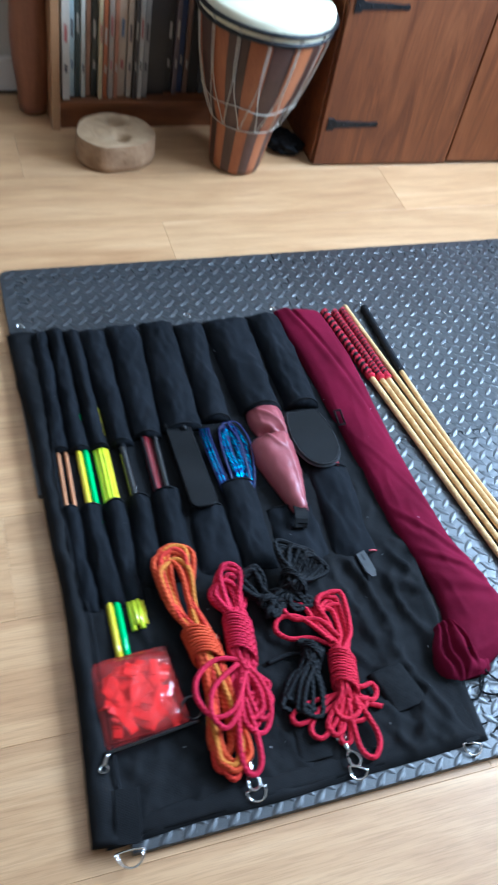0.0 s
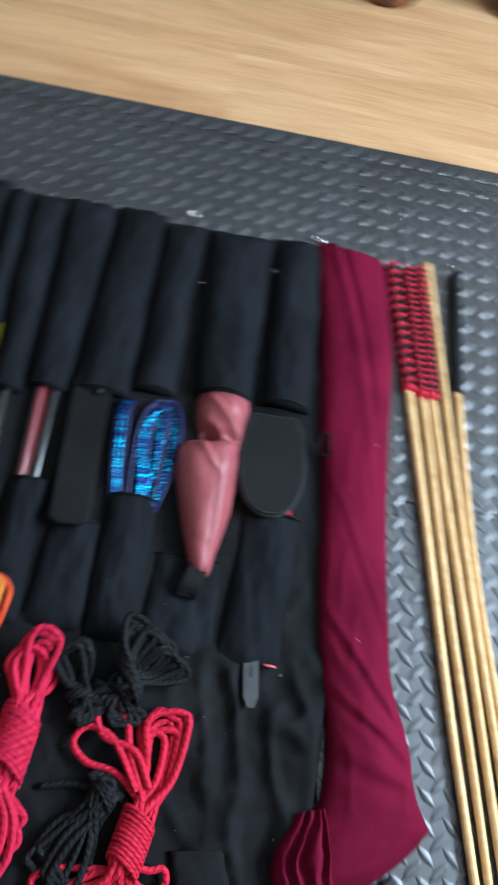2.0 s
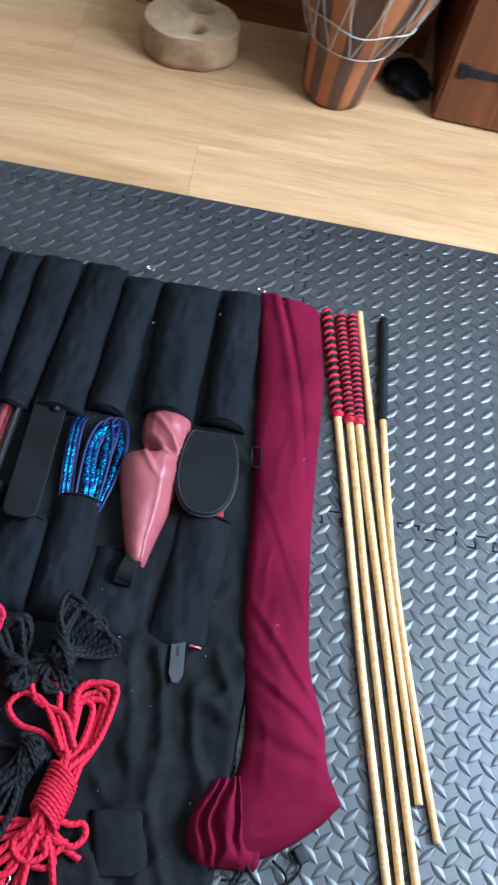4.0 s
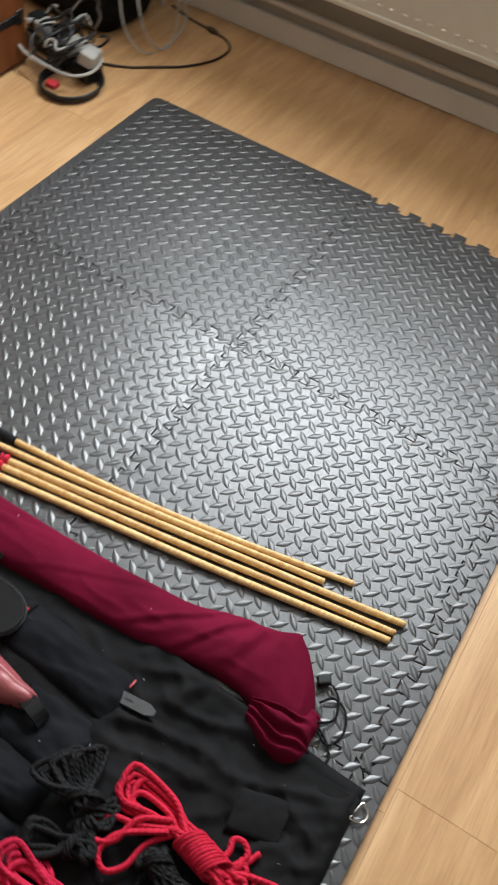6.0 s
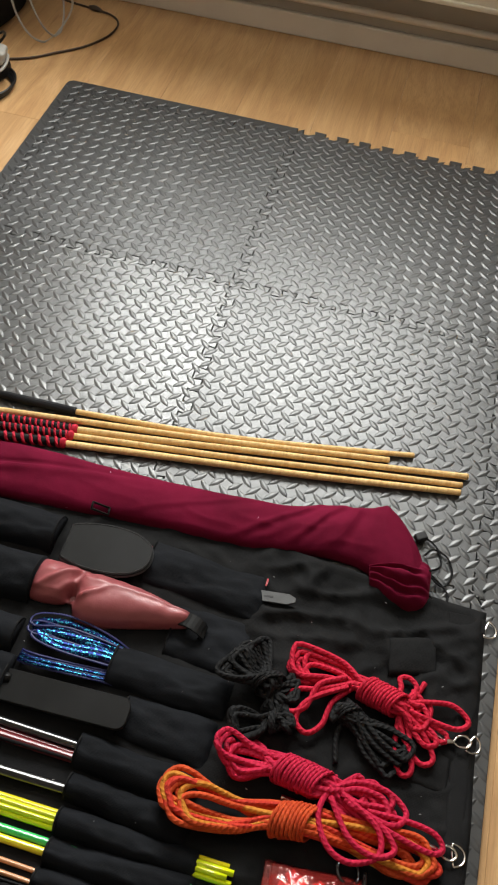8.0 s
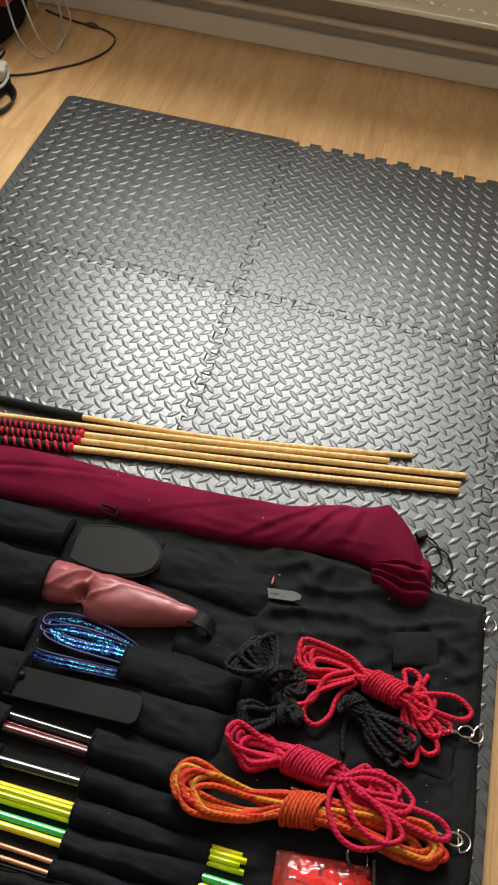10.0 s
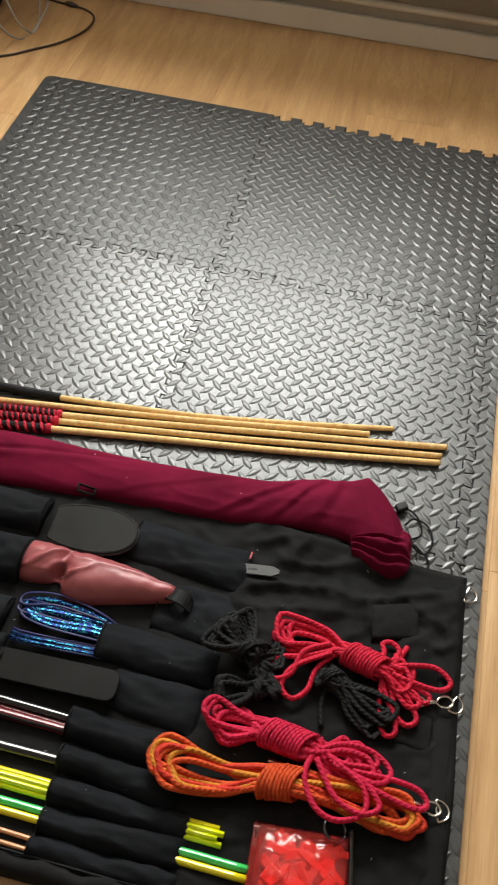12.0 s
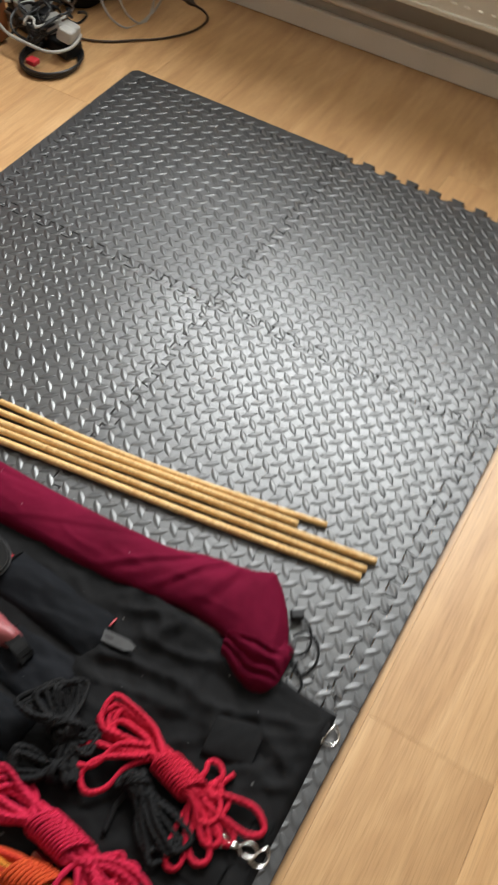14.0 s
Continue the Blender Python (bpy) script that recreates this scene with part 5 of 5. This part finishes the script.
# ---- wine bag ----
def build_wine_bag():
    bag = empty("drawstring_bag", 0, 0, 0, 0, "long wine-red velvet drawstring bag lying flat", "bag")

    def folds(s, u):
        a = 0.006 * math.exp(-((u - (0.22 + 1.3 * s)) / 0.07) ** 2) * max(0, 1 - s / 0.5)
        a -= 0.008 * math.exp(-((u - (0.34 + 1.3 * s)) / 0.045) ** 2) * max(0, 1 - s / 0.5)
        a += 0.0034 * max(0, 0.55 - abs(wob(u * 0.30 + s * 1.1, s * 0.9 - u * 0.35, 6, 14)) * 2.6) * min(1, 0.35 + s)
        for s0, k, h, wd in ((0.66, 0.16, 0.0045, 0.012), (0.735, 0.10, 0.005, 0.009), (0.79, 0.05, 0.006, 0.011), (0.50, 0.25, 0.002, 0.015)):
            q = (s - s0 - k * (u - 0.5)) / wd
            a += h * (math.exp(-q * q) - 0.8 * math.exp(-((q - 1.9) / 1.2) ** 2)) * (0.35 + 0.65 * u)
        return a
    sec = [((-0.672, 0.385), (-0.566, 0.374), 0.010, 0.026), ((-0.668, 0.36), (-0.558, 0.35), 0.020, 0.024), ((-0.650, 0.22), (-0.536, 0.22), 0.026, 0.022), ((-0.632, 0.08), (-0.529, 0.08), 0.026, 0.020), ((-0.616, -0.06), (-0.521, -0.06), 0.026, 0.020), ((-0.607, -0.17), (-0.510, -0.17), 0.026, 0.020), ((-0.592, -0.27), (-0.497, -0.27), 0.028, 0.020), ((-0.575, -0.35), (-0.468, -0.345), 0.030, 0.019), ((-0.572, -0.41), (-0.456, -0.40), 0.032, 0.018), ((-0.579, -0.438), (-0.440, -0.431), 0.033, 0.017), ((-0.585, -0.45), (-0.432, -0.444), 0.033, 0.017), ((-0.592, -0.461), (-0.440, -0.456), 0.033, 0.017), ((-0.610, -0.485), (-0.456, -0.475), 0.032, 0.017), ((-0.624, -0.515), (-0.492, -0.505), 0.026, 0.017), ((-0.618, -0.532), (-0.530, -0.527), 0.016, 0.017), ((-0.606, -0.540), (-0.560, -0.536), 0.006, 0.018)]
    part("body", cloth("body", sec, 34, 170, 0.42, 0.002, 12, 31.0, ridges=folds, stretch=(1.3, 0.6)), WINE, bag)
    # the gathered mouth: deep folds that run in to the drawstring
    def pucker(f, u):
        wave = math.sin(math.pi * (8.5 * u + 1.6 * wob(u, f, 3.2, 8)) + 1.6 * f)
        return (0.0085 * wave - 0.016 * math.exp(-((u - 0.78) / 0.07) ** 2)) * math.sin(math.pi * min(1.0, 0.18 + 0.8 * f))
    fan = [((-0.600, -0.443), (-0.560, -0.433), 0.012, 0.026), ((-0.612, -0.462), (-0.548, -0.452), 0.024, 0.023), ((-0.624, -0.487), (-0.537, -0.476), 0.034, 0.021), ((-0.625, -0.515), (-0.530, -0.506), 0.033, 0.019), ((-0.616, -0.536), (-0.528, -0.530), 0.024, 0.018), ((-0.605, -0.546), (-0.533, -0.541), 0.008, 0.018)]
    part("gathered_mouth", cloth("gathered_mouth", fan, 48, 60, 0.4, 0.002, 30, 44.0, ridges=pucker), WINE, bag, "puckered gathered cloth")
    cord = [[(-0.566, -0.50, 0.048), (-0.545, -0.535, 0.03), (-0.52, -0.556, 0.018), (-0.49, -0.548, 0.017), (-0.475, -0.525, 0.018), (-0.49, -0.51, 0.02)], [(-0.545, -0.53, 0.028), (-0.56, -0.565, 0.018), (-0.53, -0.578, 0.017), (-0.50, -0.566, 0.017), (-0.492, -0.54, 0.018), (-0.512, -0.525, 0.022)], [(-0.575, -0.535, 0.024), (-0.60, -0.565, 0.018), (-0.575, -0.578, 0.017), (-0.555, -0.56, 0.018), (-0.545, -0.54, 0.022)]]
    for line in cord:
        part("drawstring", sweep("drawstring", smoothline(line, 0.006), 0.0019, 7), ROPE_BLACK, bag, "thin black drawstring")
    part("cord_lock", box_bm(-0.008, 0.008, -0.011, 0.011, 0, 0.013, 0.004, 3), MATTE_BLACK, bag, "black plastic cord lock").matrix_basis = pose(-0.478, -0.513, 0.017, 0, 0, 35)


build_wine_bag()


# ---- ropes ----
def hank(name, axis, mats, label, strands=6, spread=(0.03, 0.035), wrap=0.5, wrap_len=0.04, r=0.0035, seed=1, pinch=0.011, lift=0.022, loops=(), wrap_mat=None, fan=(0.35, 0.35)):
    """A folded rope: strands run from end to end, turn round in loops and are bound round the middle."""
    rng = random.Random(seed)
    thing = empty(name, 0, 0, 0, 0, label, "rope", "ropes on the tool roll")
    ax = smoothline([(*p, 0) for p in axis], 0.004)
    dist = np.r_[0, np.cumsum(np.linalg.norm(np.diff(ax, axis=0), axis=1))]
    total = dist[-1]

    def at(f, off, z):
        s = np.clip(f, 0, 1) * total
        p = np.array([np.interp(s, dist, ax[:, k]) for k in range(3)])
        q = np.array([np.interp(min(total, s + 0.01), dist, ax[:, k]) for k in range(3)]) - np.array([np.interp(max(0, s - 0.01), dist, ax[:, k]) for k in range(3)])
        q /= np.linalg.norm(q)
        p = p + q * (f - np.clip(f, 0, 1)) * total
        p = p + np.array((-q[1], q[0], 0)) * off
        # where the rope lies over the foot of a pocket it rides higher
        k = min(1.0, max(0.0, (p[1] + 0.315) / 0.035))
        return p + np.array((0, 0, z + 0.024 * k * k * (3 - 2 * k)))

    ground = SHEET + 0.006 + r
    groups = {}
    for k in range(strands):
        a, b = rng.uniform(-1, 1), rng.uniform(-1, 1)
        pa = pinch * math.sqrt(rng.random())
        ph = rng.uniform(0, 2 * math.pi)
        # one turn: out along one side, back along the other
        wa, wb = spread[0] * rng.uniform(0.35 if fan[0] > 0.45 else 0.42, 1.0), spread[1] * rng.uniform(0.4, 1.0)
        ca, cb = spread[0] * fan[0] * a, spread[1] * fan[1] * b
        wa, wb = wa * (1 - 0.5 * min(1, fan[0] - 0.35)), wb * (1 - 0.5 * min(1, fan[1] - 0.35))
        fa, fb = rng.uniform(0.0, 0.10), 1 - rng.uniform(0.0, 0.12 + 0.08 * (fan[1] > 0.5))
        za = ground + rng.random() * lift * 0.6
        zb = ground + rng.random() * lift * 0.6
        zp = ground + pinch * 0.9
        w0, w1 = wrap - wrap_len / total / 2, wrap + wrap_len / total / 2
        o1, z1 = pa * math.cos(ph), zp + pa * math.sin(ph) * 0.8
        o2, z2 = pa * math.cos(ph + 2.4), zp + pa * math.sin(ph + 2.4) * 0.8
        pts = [at(fa, ca, za), at(fa + 0.018, ca + 0.62 * wa, za), at(fa + 0.07, ca + wa, za), at(lerp(fa, w0, 0.6), ca * 0.5 + wa * 0.7, za + 0.004), at(w0, o1, z1), at(w1, o1, z1),
               at(lerp(w1, fb, 0.45), cb * 0.6 + wb * 0.7, zb + 0.004), at(fb - 0.07, cb + wb, zb), at(fb - 0.018, cb + 0.62 * wb, zb), at(fb, cb, zb), at(fb - 0.018, cb - 0.62 * wb, zb + 0.002), at(fb - 0.06, cb - wb, zb + 0.003),
               at(lerp(w1, fb, 0.45), cb * 0.6 - wb * 0.7, zb + 0.006), at(w1, o2, z2), at(w0, o2, z2), at(lerp(fa, w0, 0.6), ca * 0.5 - wa * 0.7, za + 0.006), at(fa + 0.07, ca - wa, za + 0.003), at(fa + 0.018, ca - 0.62 * wa, za + 0.002)]
        pts = [p + np.array((rng.uniform(-1, 1), rng.uniform(-1, 1), 0)) * 0.0025 for p in pts]
        groups.setdefault(k % len(mats), []).append(sweep("strand", smoothline(pts, 0.0045, True), r, 9, True))
    for g, meshes in groups.items():
        for me in meshes:
            part("strand", me, mats[g], thing)
    for line in loops:
        part("loop", sweep("loop", smoothline([(x, y, z) for x, y, z in line], 0.0045), r, 9), mats[0], thing)
    rb = r * 0.60
    turns = max(3, int(wrap_len / (1.95 * rb)))
    hel = []
    for t in np.linspace(0, 1, turns * 16):
        ang = 2 * math.pi * turns * t
        f = wrap + ((t - 0.5) * wrap_len + 0.0016 * wob(seed, t * 9, 5, 3)) / total + 0.7 * pinch / total * math.cos(ang + 0.6)
        R = pinch + rb * (1.6 + 0.8 * wob(seed + 2, t * 11, 4, 6))
        hel.append(at(f, R * math.cos(ang), ground + pinch * 0.9 + R * 0.9 * math.sin(ang)))
    part("binding", sweep("binding", hel, rb, 9), wrap_mat or mats[0], thing, "tight coil of the same rope")
    return thing


hank("orange_rope", [(-1.020, -0.220), (-1.030, -0.290), (-1.016, -0.385), (-1.007, -0.435), (-1.006, -0.52), (-1.010, -0.624)], [ROPE_ORANGE, ROPE_YELLOW, ROPE_ORANGE, ROPE_RUST, ROPE_ORANGE], "orange and amber laid rope folded into a hank", 10, (0.030, 0.025), 0.485, 0.052, 0.0046, 3, 0.019, wrap_mat=ROPE_ORANGE)
hank("crimson_rope", [(-0.948, -0.273), (-0.944, -0.33), (-0.946, -0.38), (-0.952, -0.445), (-0.962, -0.50), (-0.968, -0.555)], [ROPE_PINK], "raspberry red laid rope folded into a hank", 10, (0.030, 0.036), 0.485, 0.066, 0.0044, 8, 0.018, fan=(0.4, 0.8), loops=(
    [(-0.952, -0.45, 0.050), (-0.995, -0.443, 0.058), (-1.032, -0.465, 0.060), (-1.041, -0.50, 0.058), (-1.020, -0.535, 0.058), (-0.985, -0.525, 0.058), (-0.955, -0.47, 0.052)],
    [(-0.955, -0.45, 0.050), (-0.93, -0.49, 0.042), (-0.927, -0.535, 0.036), (-0.948, -0.566, 0.036), (-0.975, -0.545, 0.050), (-0.966, -0.48, 0.054)],
    [(-0.966, -0.51, 0.048), (-0.959, -0.57, 0.040), (-0.962, -0.61, 0.036), (-0.978, -0.624, 0.034), (-0.991, -0.605, 0.044), (-0.986, -0.55, 0.054), (-0.975, -0.51, 0.054)],
    [(-0.965, -0.455, 0.054), (-1.012, -0.49, 0.062), (-1.024, -0.53, 0.060), (-1.006, -0.555, 0.058), (-0.978, -0.525, 0.056), (-0.962, -0.475, 0.052)]))
hank("crimson_rope", [(-0.790, -0.350), (-0.778, -0.40), (-0.787, -0.46), (-0.799, -0.525), (-0.812, -0.57), (-0.818, -0.60)], [ROPE_RED], "crimson laid rope folded into a loose hank", 6, (0.030, 0.036), 0.60, 0.058, 0.0044, 21, 0.016, fan=(0.5, 0.9), loops=(
    [(-0.788, -0.455, 0.048), (-0.813, -0.405, 0.044), (-0.824, -0.368, 0.040), (-0.843, -0.350, 0.038), (-0.860, -0.366, 0.038), (-0.846, -0.390, 0.042), (-0.808, -0.402, 0.048), (-0.784, -0.44, 0.050)],
    [(-0.790, -0.457, 0.044), (-0.825, -0.428, 0.038), (-0.862, -0.420, 0.034), (-0.882, -0.400, 0.034), (-0.868, -0.380, 0.036), (-0.835, -0.392, 0.044), (-0.798, -0.445, 0.050)],
    [(-0.796, -0.525, 0.044), (-0.775, -0.575, 0.036), (-0.767, -0.612, 0.031), (-0.784, -0.637, 0.030), (-0.802, -0.620, 0.032), (-0.804, -0.57, 0.040), (-0.800, -0.53, 0.044)],
    [(-0.800, -0.525, 0.042), (-0.845, -0.545, 0.036), (-0.871, -0.574, 0.032), (-0.858, -0.592, 0.032), (-0.828, -0.570, 0.038), (-0.805, -0.535, 0.044)],
    [(-0.800, -0.530, 0.038), (-0.858, -0.533, 0.034), (-0.893, -0.546, 0.031), (-0.886, -0.563, 0.031), (-0.840, -0.552, 0.036), (-0.803, -0.535, 0.042)],
    [(-0.795, -0.520, 0.044), (-0.768, -0.526, 0.038), (-0.752, -0.522, 0.034), (-0.746, -0.536, 0.034), (-0.760, -0.550, 0.036), (-0.790, -0.535, 0.042)],
    [(-0.797, -0.530, 0.040), (-0.772, -0.550, 0.034), (-0.745, -0.562, 0.031)],
    [(-0.800, -0.530, 0.040), (-0.820, -0.570, 0.035), (-0.829, -0.600, 0.031), (-0.815, -0.606, 0.031), (-0.803, -0.560, 0.036)]))
hank("black_rope", [(-0.913, -0.288), (-0.896, -0.328), (-0.866, -0.374)], [ROPE_BLACK], "black laid rope folded loosely", 8, (0.024, 0.024), 0.7, 0.010, 0.0042, 41, 0.011)
hank("black_rope", [(-0.796, -0.266), (-0.822, -0.308), (-0.852, -0.368)], [ROPE_BLACK], "black laid rope folded loosely", 13, (0.040, 0.034), 0.62, 0.010, 0.0042, 31, 0.020, fan=(0.7, 0.6))
hank("black_rope", [(-0.824, -0.432), (-0.846, -0.475), (-0.866, -0.525), (-0.878, -0.556)], [ROPE_BLACK], "black laid rope folded into a small hank", 8, (0.018, 0.030), 0.2, 0.012, 0.0042, 37, 0.014, fan=(0.4, 0.6), loops=(
    [(-0.838, -0.450, 0.034), (-0.872, -0.446, 0.031), (-0.910, -0.453, 0.029)],))


def snap_hook(x, y, z, turn, label):
    hook = empty("snap_hook", x, y, z, turn, label, "hook", "snap hooks")
    part("eye", sweep("eye", [(0.007 * math.cos(a), 0.007 * math.sin(a) + 0.028, 0) for a in np.linspace(0, 6.283, 16, endpoint=False)], 0.0022, 8, True), CHROME, hook)
    part("barrel", sweep("barrel", smoothline([(0, 0.022, 0), (0, 0.012, 0), (0, 0.004, 0)], 0.003), lambda d, s: 0.0035 + 0.0012 * math.sin(math.pi * s), 10), CHROME, hook)
    part("claw", sweep("claw", smoothline([(0, 0.004, 0), (0.008, -0.004, 0), (0.009, -0.016, 0), (0.0, -0.023, 0), (-0.008, -0.016, 0), (-0.0075, -0.004, 0)], 0.003), 0.0021, 8), CHROME, hook)
    part("gate", sweep("gate", [(-0.0075, -0.003, 0), (0.0, 0.005, 0)], 0.0016, 8), CHROME, hook)


snap_hook(-0.820, -0.622, 0.030, 12, "nickel snap hook clipped to the rope end")
snap_hook(-0.979, -0.622, 0.030, -4, "nickel snap hook clipped to the rope end")


# ---- red zip pouch ----
def build_zip_pouch():
    pouch = empty("zip_pouch", -1.1238, -0.4673, 0.024, 3, "clear red plastic zip pouch stuffed with red cloth scraps", "pouch")
    film, nt, b = nodes_of("red_film")
    b.inputs["Base Color"].default_value = (0.80, 0.10, 0.09, 1)
    b.inputs["Roughness"].default_value = 0.035
    b.inputs["Transmission Weight"].default_value = 0.85
    b.inputs["IOR"].default_value = 1.42
    bump(nt, b, noise_tex(nt, coords(nt), 30, 2), 0.8, 0.010)
    scrap = surface("red_cloth", (0.50, 0.012, 0.014), (0.68, 0.022, 0.02), 25, (0.7, 0.85), fine=600, relief=0.4)
    rng = random.Random(17)
    part("lining", box_bm(-0.064, 0.062, -0.06, 0.064, 0.001, 0.005, 0.001, 1), surface("dark_red_cloth", (0.10, 0.004, 0.006), (0.16, 0.006, 0.009), 25), pouch, "dark red cloth layer")
    for k in range(85):
        x, y = rng.uniform(-0.044, 0.044), rng.uniform(-0.044, 0.044)
        l, w, a = rng.uniform(0.02, 0.05), rng.uniform(0.009, 0.017), rng.uniform(0, 180)
        s = part("scrap", box_bm(-l / 2, l / 2, -w / 2, w / 2, 0, 0.0035, 0.0014, 1), scrap, pouch)
        s.matrix_basis = pose(x, y, 0.004 + 0.011 * rng.random() * (1 - (abs(x) / 0.075) ** 2), rng.uniform(-18, 18), rng.uniform(-18, 18), a)
    sec = [((-0.070, 0.072), (0.066, 0.074), 0.006, 0.001), ((-0.071, 0.05), (0.067, 0.05), 0.020, 0.0), ((-0.071, 0.0), (0.068, 0.0), 0.025, 0.0), ((-0.070, -0.05), (0.069, -0.05), 0.020, 0.0), ((-0.068, -0.070), (0.070, -0.062), 0.006, 0.001)]
    ob = part("film", cloth("film", sec, 30, 60, 0.4, 0.003, 38, 9.0), film, pouch, "shiny transparent red film")
    ob.visible_shadow = False
    part("zip", sweep("zip", smoothline([(-0.072, -0.074, 0.007), (0.0, -0.070, 0.010), (0.078, -0.064, 0.007)], 0.006), 0.0042, 8), GLOSS_BLACK, pouch, "black zip tape")
    part("zip_puller", merge("zip_puller", [sweep("a", smoothline([(-0.066, -0.076, 0.010), (-0.072, -0.082, 0.009), (-0.076, -0.09, 0.006)], 0.003), 0.0028, 8), sweep("a", [(-0.078 + 0.006 * math.cos(t), -0.094 + 0.006 * math.sin(t), 0.005) for t in np.linspace(0, 6.283, 14, endpoint=False)], 0.0014, 6, True)]), CHROME, pouch, "metal zip puller")


build_zip_pouch()

ring = part("black_ring", sweep("black_ring", [(0.017 * math.cos(a), 0.017 * math.sin(a), 0) for a in np.linspace(0, 6.283, 26, endpoint=False)], 0.0028, 8, True), GLOSS_BLACK, None, "small glossy black ring beside the red pouch")
ring.matrix_basis = pose(-1.046, -0.502, 0.030, 20, 10, 0)
tagged(ring, category="ring")
stub = part("metal_stub", sweep("metal_stub", smoothline([(-0.981, -0.388, 0.028), (-0.982, -0.403, 0.028), (-0.983, -0.418, 0.028)], 0.004), 0.006, 10), CHROME, None, "short metal tube end between two ropes")
tagged(stub, category="metal tube")

# ---- lint ----
def build_lint():
    """Pale fibres and dust specks that cling to the cloth, too small to tell apart."""
    rng = random.Random(23)
    bm = bmesh.new()
    for k in range(60):
        if k % 12:
            x, y = rng.uniform(-1.2, -0.62), rng.uniform(-0.62, 0.36)
            z = 0.0375 if y > -0.27 else 0.0275
        else:
            y = rng.uniform(-0.42, 0.33)
            x, z = rng.uniform(-0.60, -0.52) - 0.10 * (y + 0.1), 0.0485
        a, l = rng.uniform(0, math.pi), rng.choice((0.0004, 0.0005, 0.0007, 0.0018))
        w = 0.00024
        c, s = math.cos(a), math.sin(a)
        q = [bm.verts.new((x + c * u * l - s * v * w, y + s * u * l + c * v * w, z + dz)) for dz in (0, 0.0006) for u, v in ((-1, -1), (1, -1), (1, 1), (-1, 1))]
        for f in ((0, 1, 2, 3), (7, 6, 5, 4), (0, 4, 5, 1), (1, 5, 6, 2), (2, 6, 7, 3), (3, 7, 4, 0)):
            bm.faces.new([q[i] for i in f])
    ob = part("lint", bm, surface("lint_white", (0.5, 0.5, 0.5), (0.65, 0.65, 0.65), 50, relief=0), None, "scattered pale lint specks on the cloth", "stuff")
    tagged(ob, category="lint")


build_lint()
lay(loose, (0.0288, 1.0078, 0.0466), (-0.0099, -0.0240, 1.0038))

# ---- floor planks ----
PW, PL = 0.210, 1.30


def build_planks():
    bm = box_bm(0.00015, PL - 0.00015, 0.00015, PW - 0.00015, -0.006, 0.0, 0.0005, 1)
    me = bpy.data.meshes.new("plank")
    bm.to_mesh(me)
    bm.free()
    me.materials.append(OAK)
    rng = random.Random(12)
    known = {0: -0.800, 1: -0.108, -7: -0.553}
    for row in range(-26, 4):
        y = 0.786 + PW * (row - 1)
        joint = known.get(row, rng.uniform(-1, 0.2))
        x = joint - PL * math.ceil((joint - WEST) / PL)
        # end planks are sawn off under the walls
        end = EAST - (y + PW / 2) * math.tan(radians(WALL_TURN)) + 0.08
        while x < end:
            x0, x1 = max(x, WEST - 0.08), min(x + PL, end)
            if x1 - x0 > 0.02:
                ob = part("plank", me, OAK, floor)
                ob.location, ob.scale = (x0, y, 0), ((x1 - x0) / PL, 1, 1)
            x += PL


build_planks()
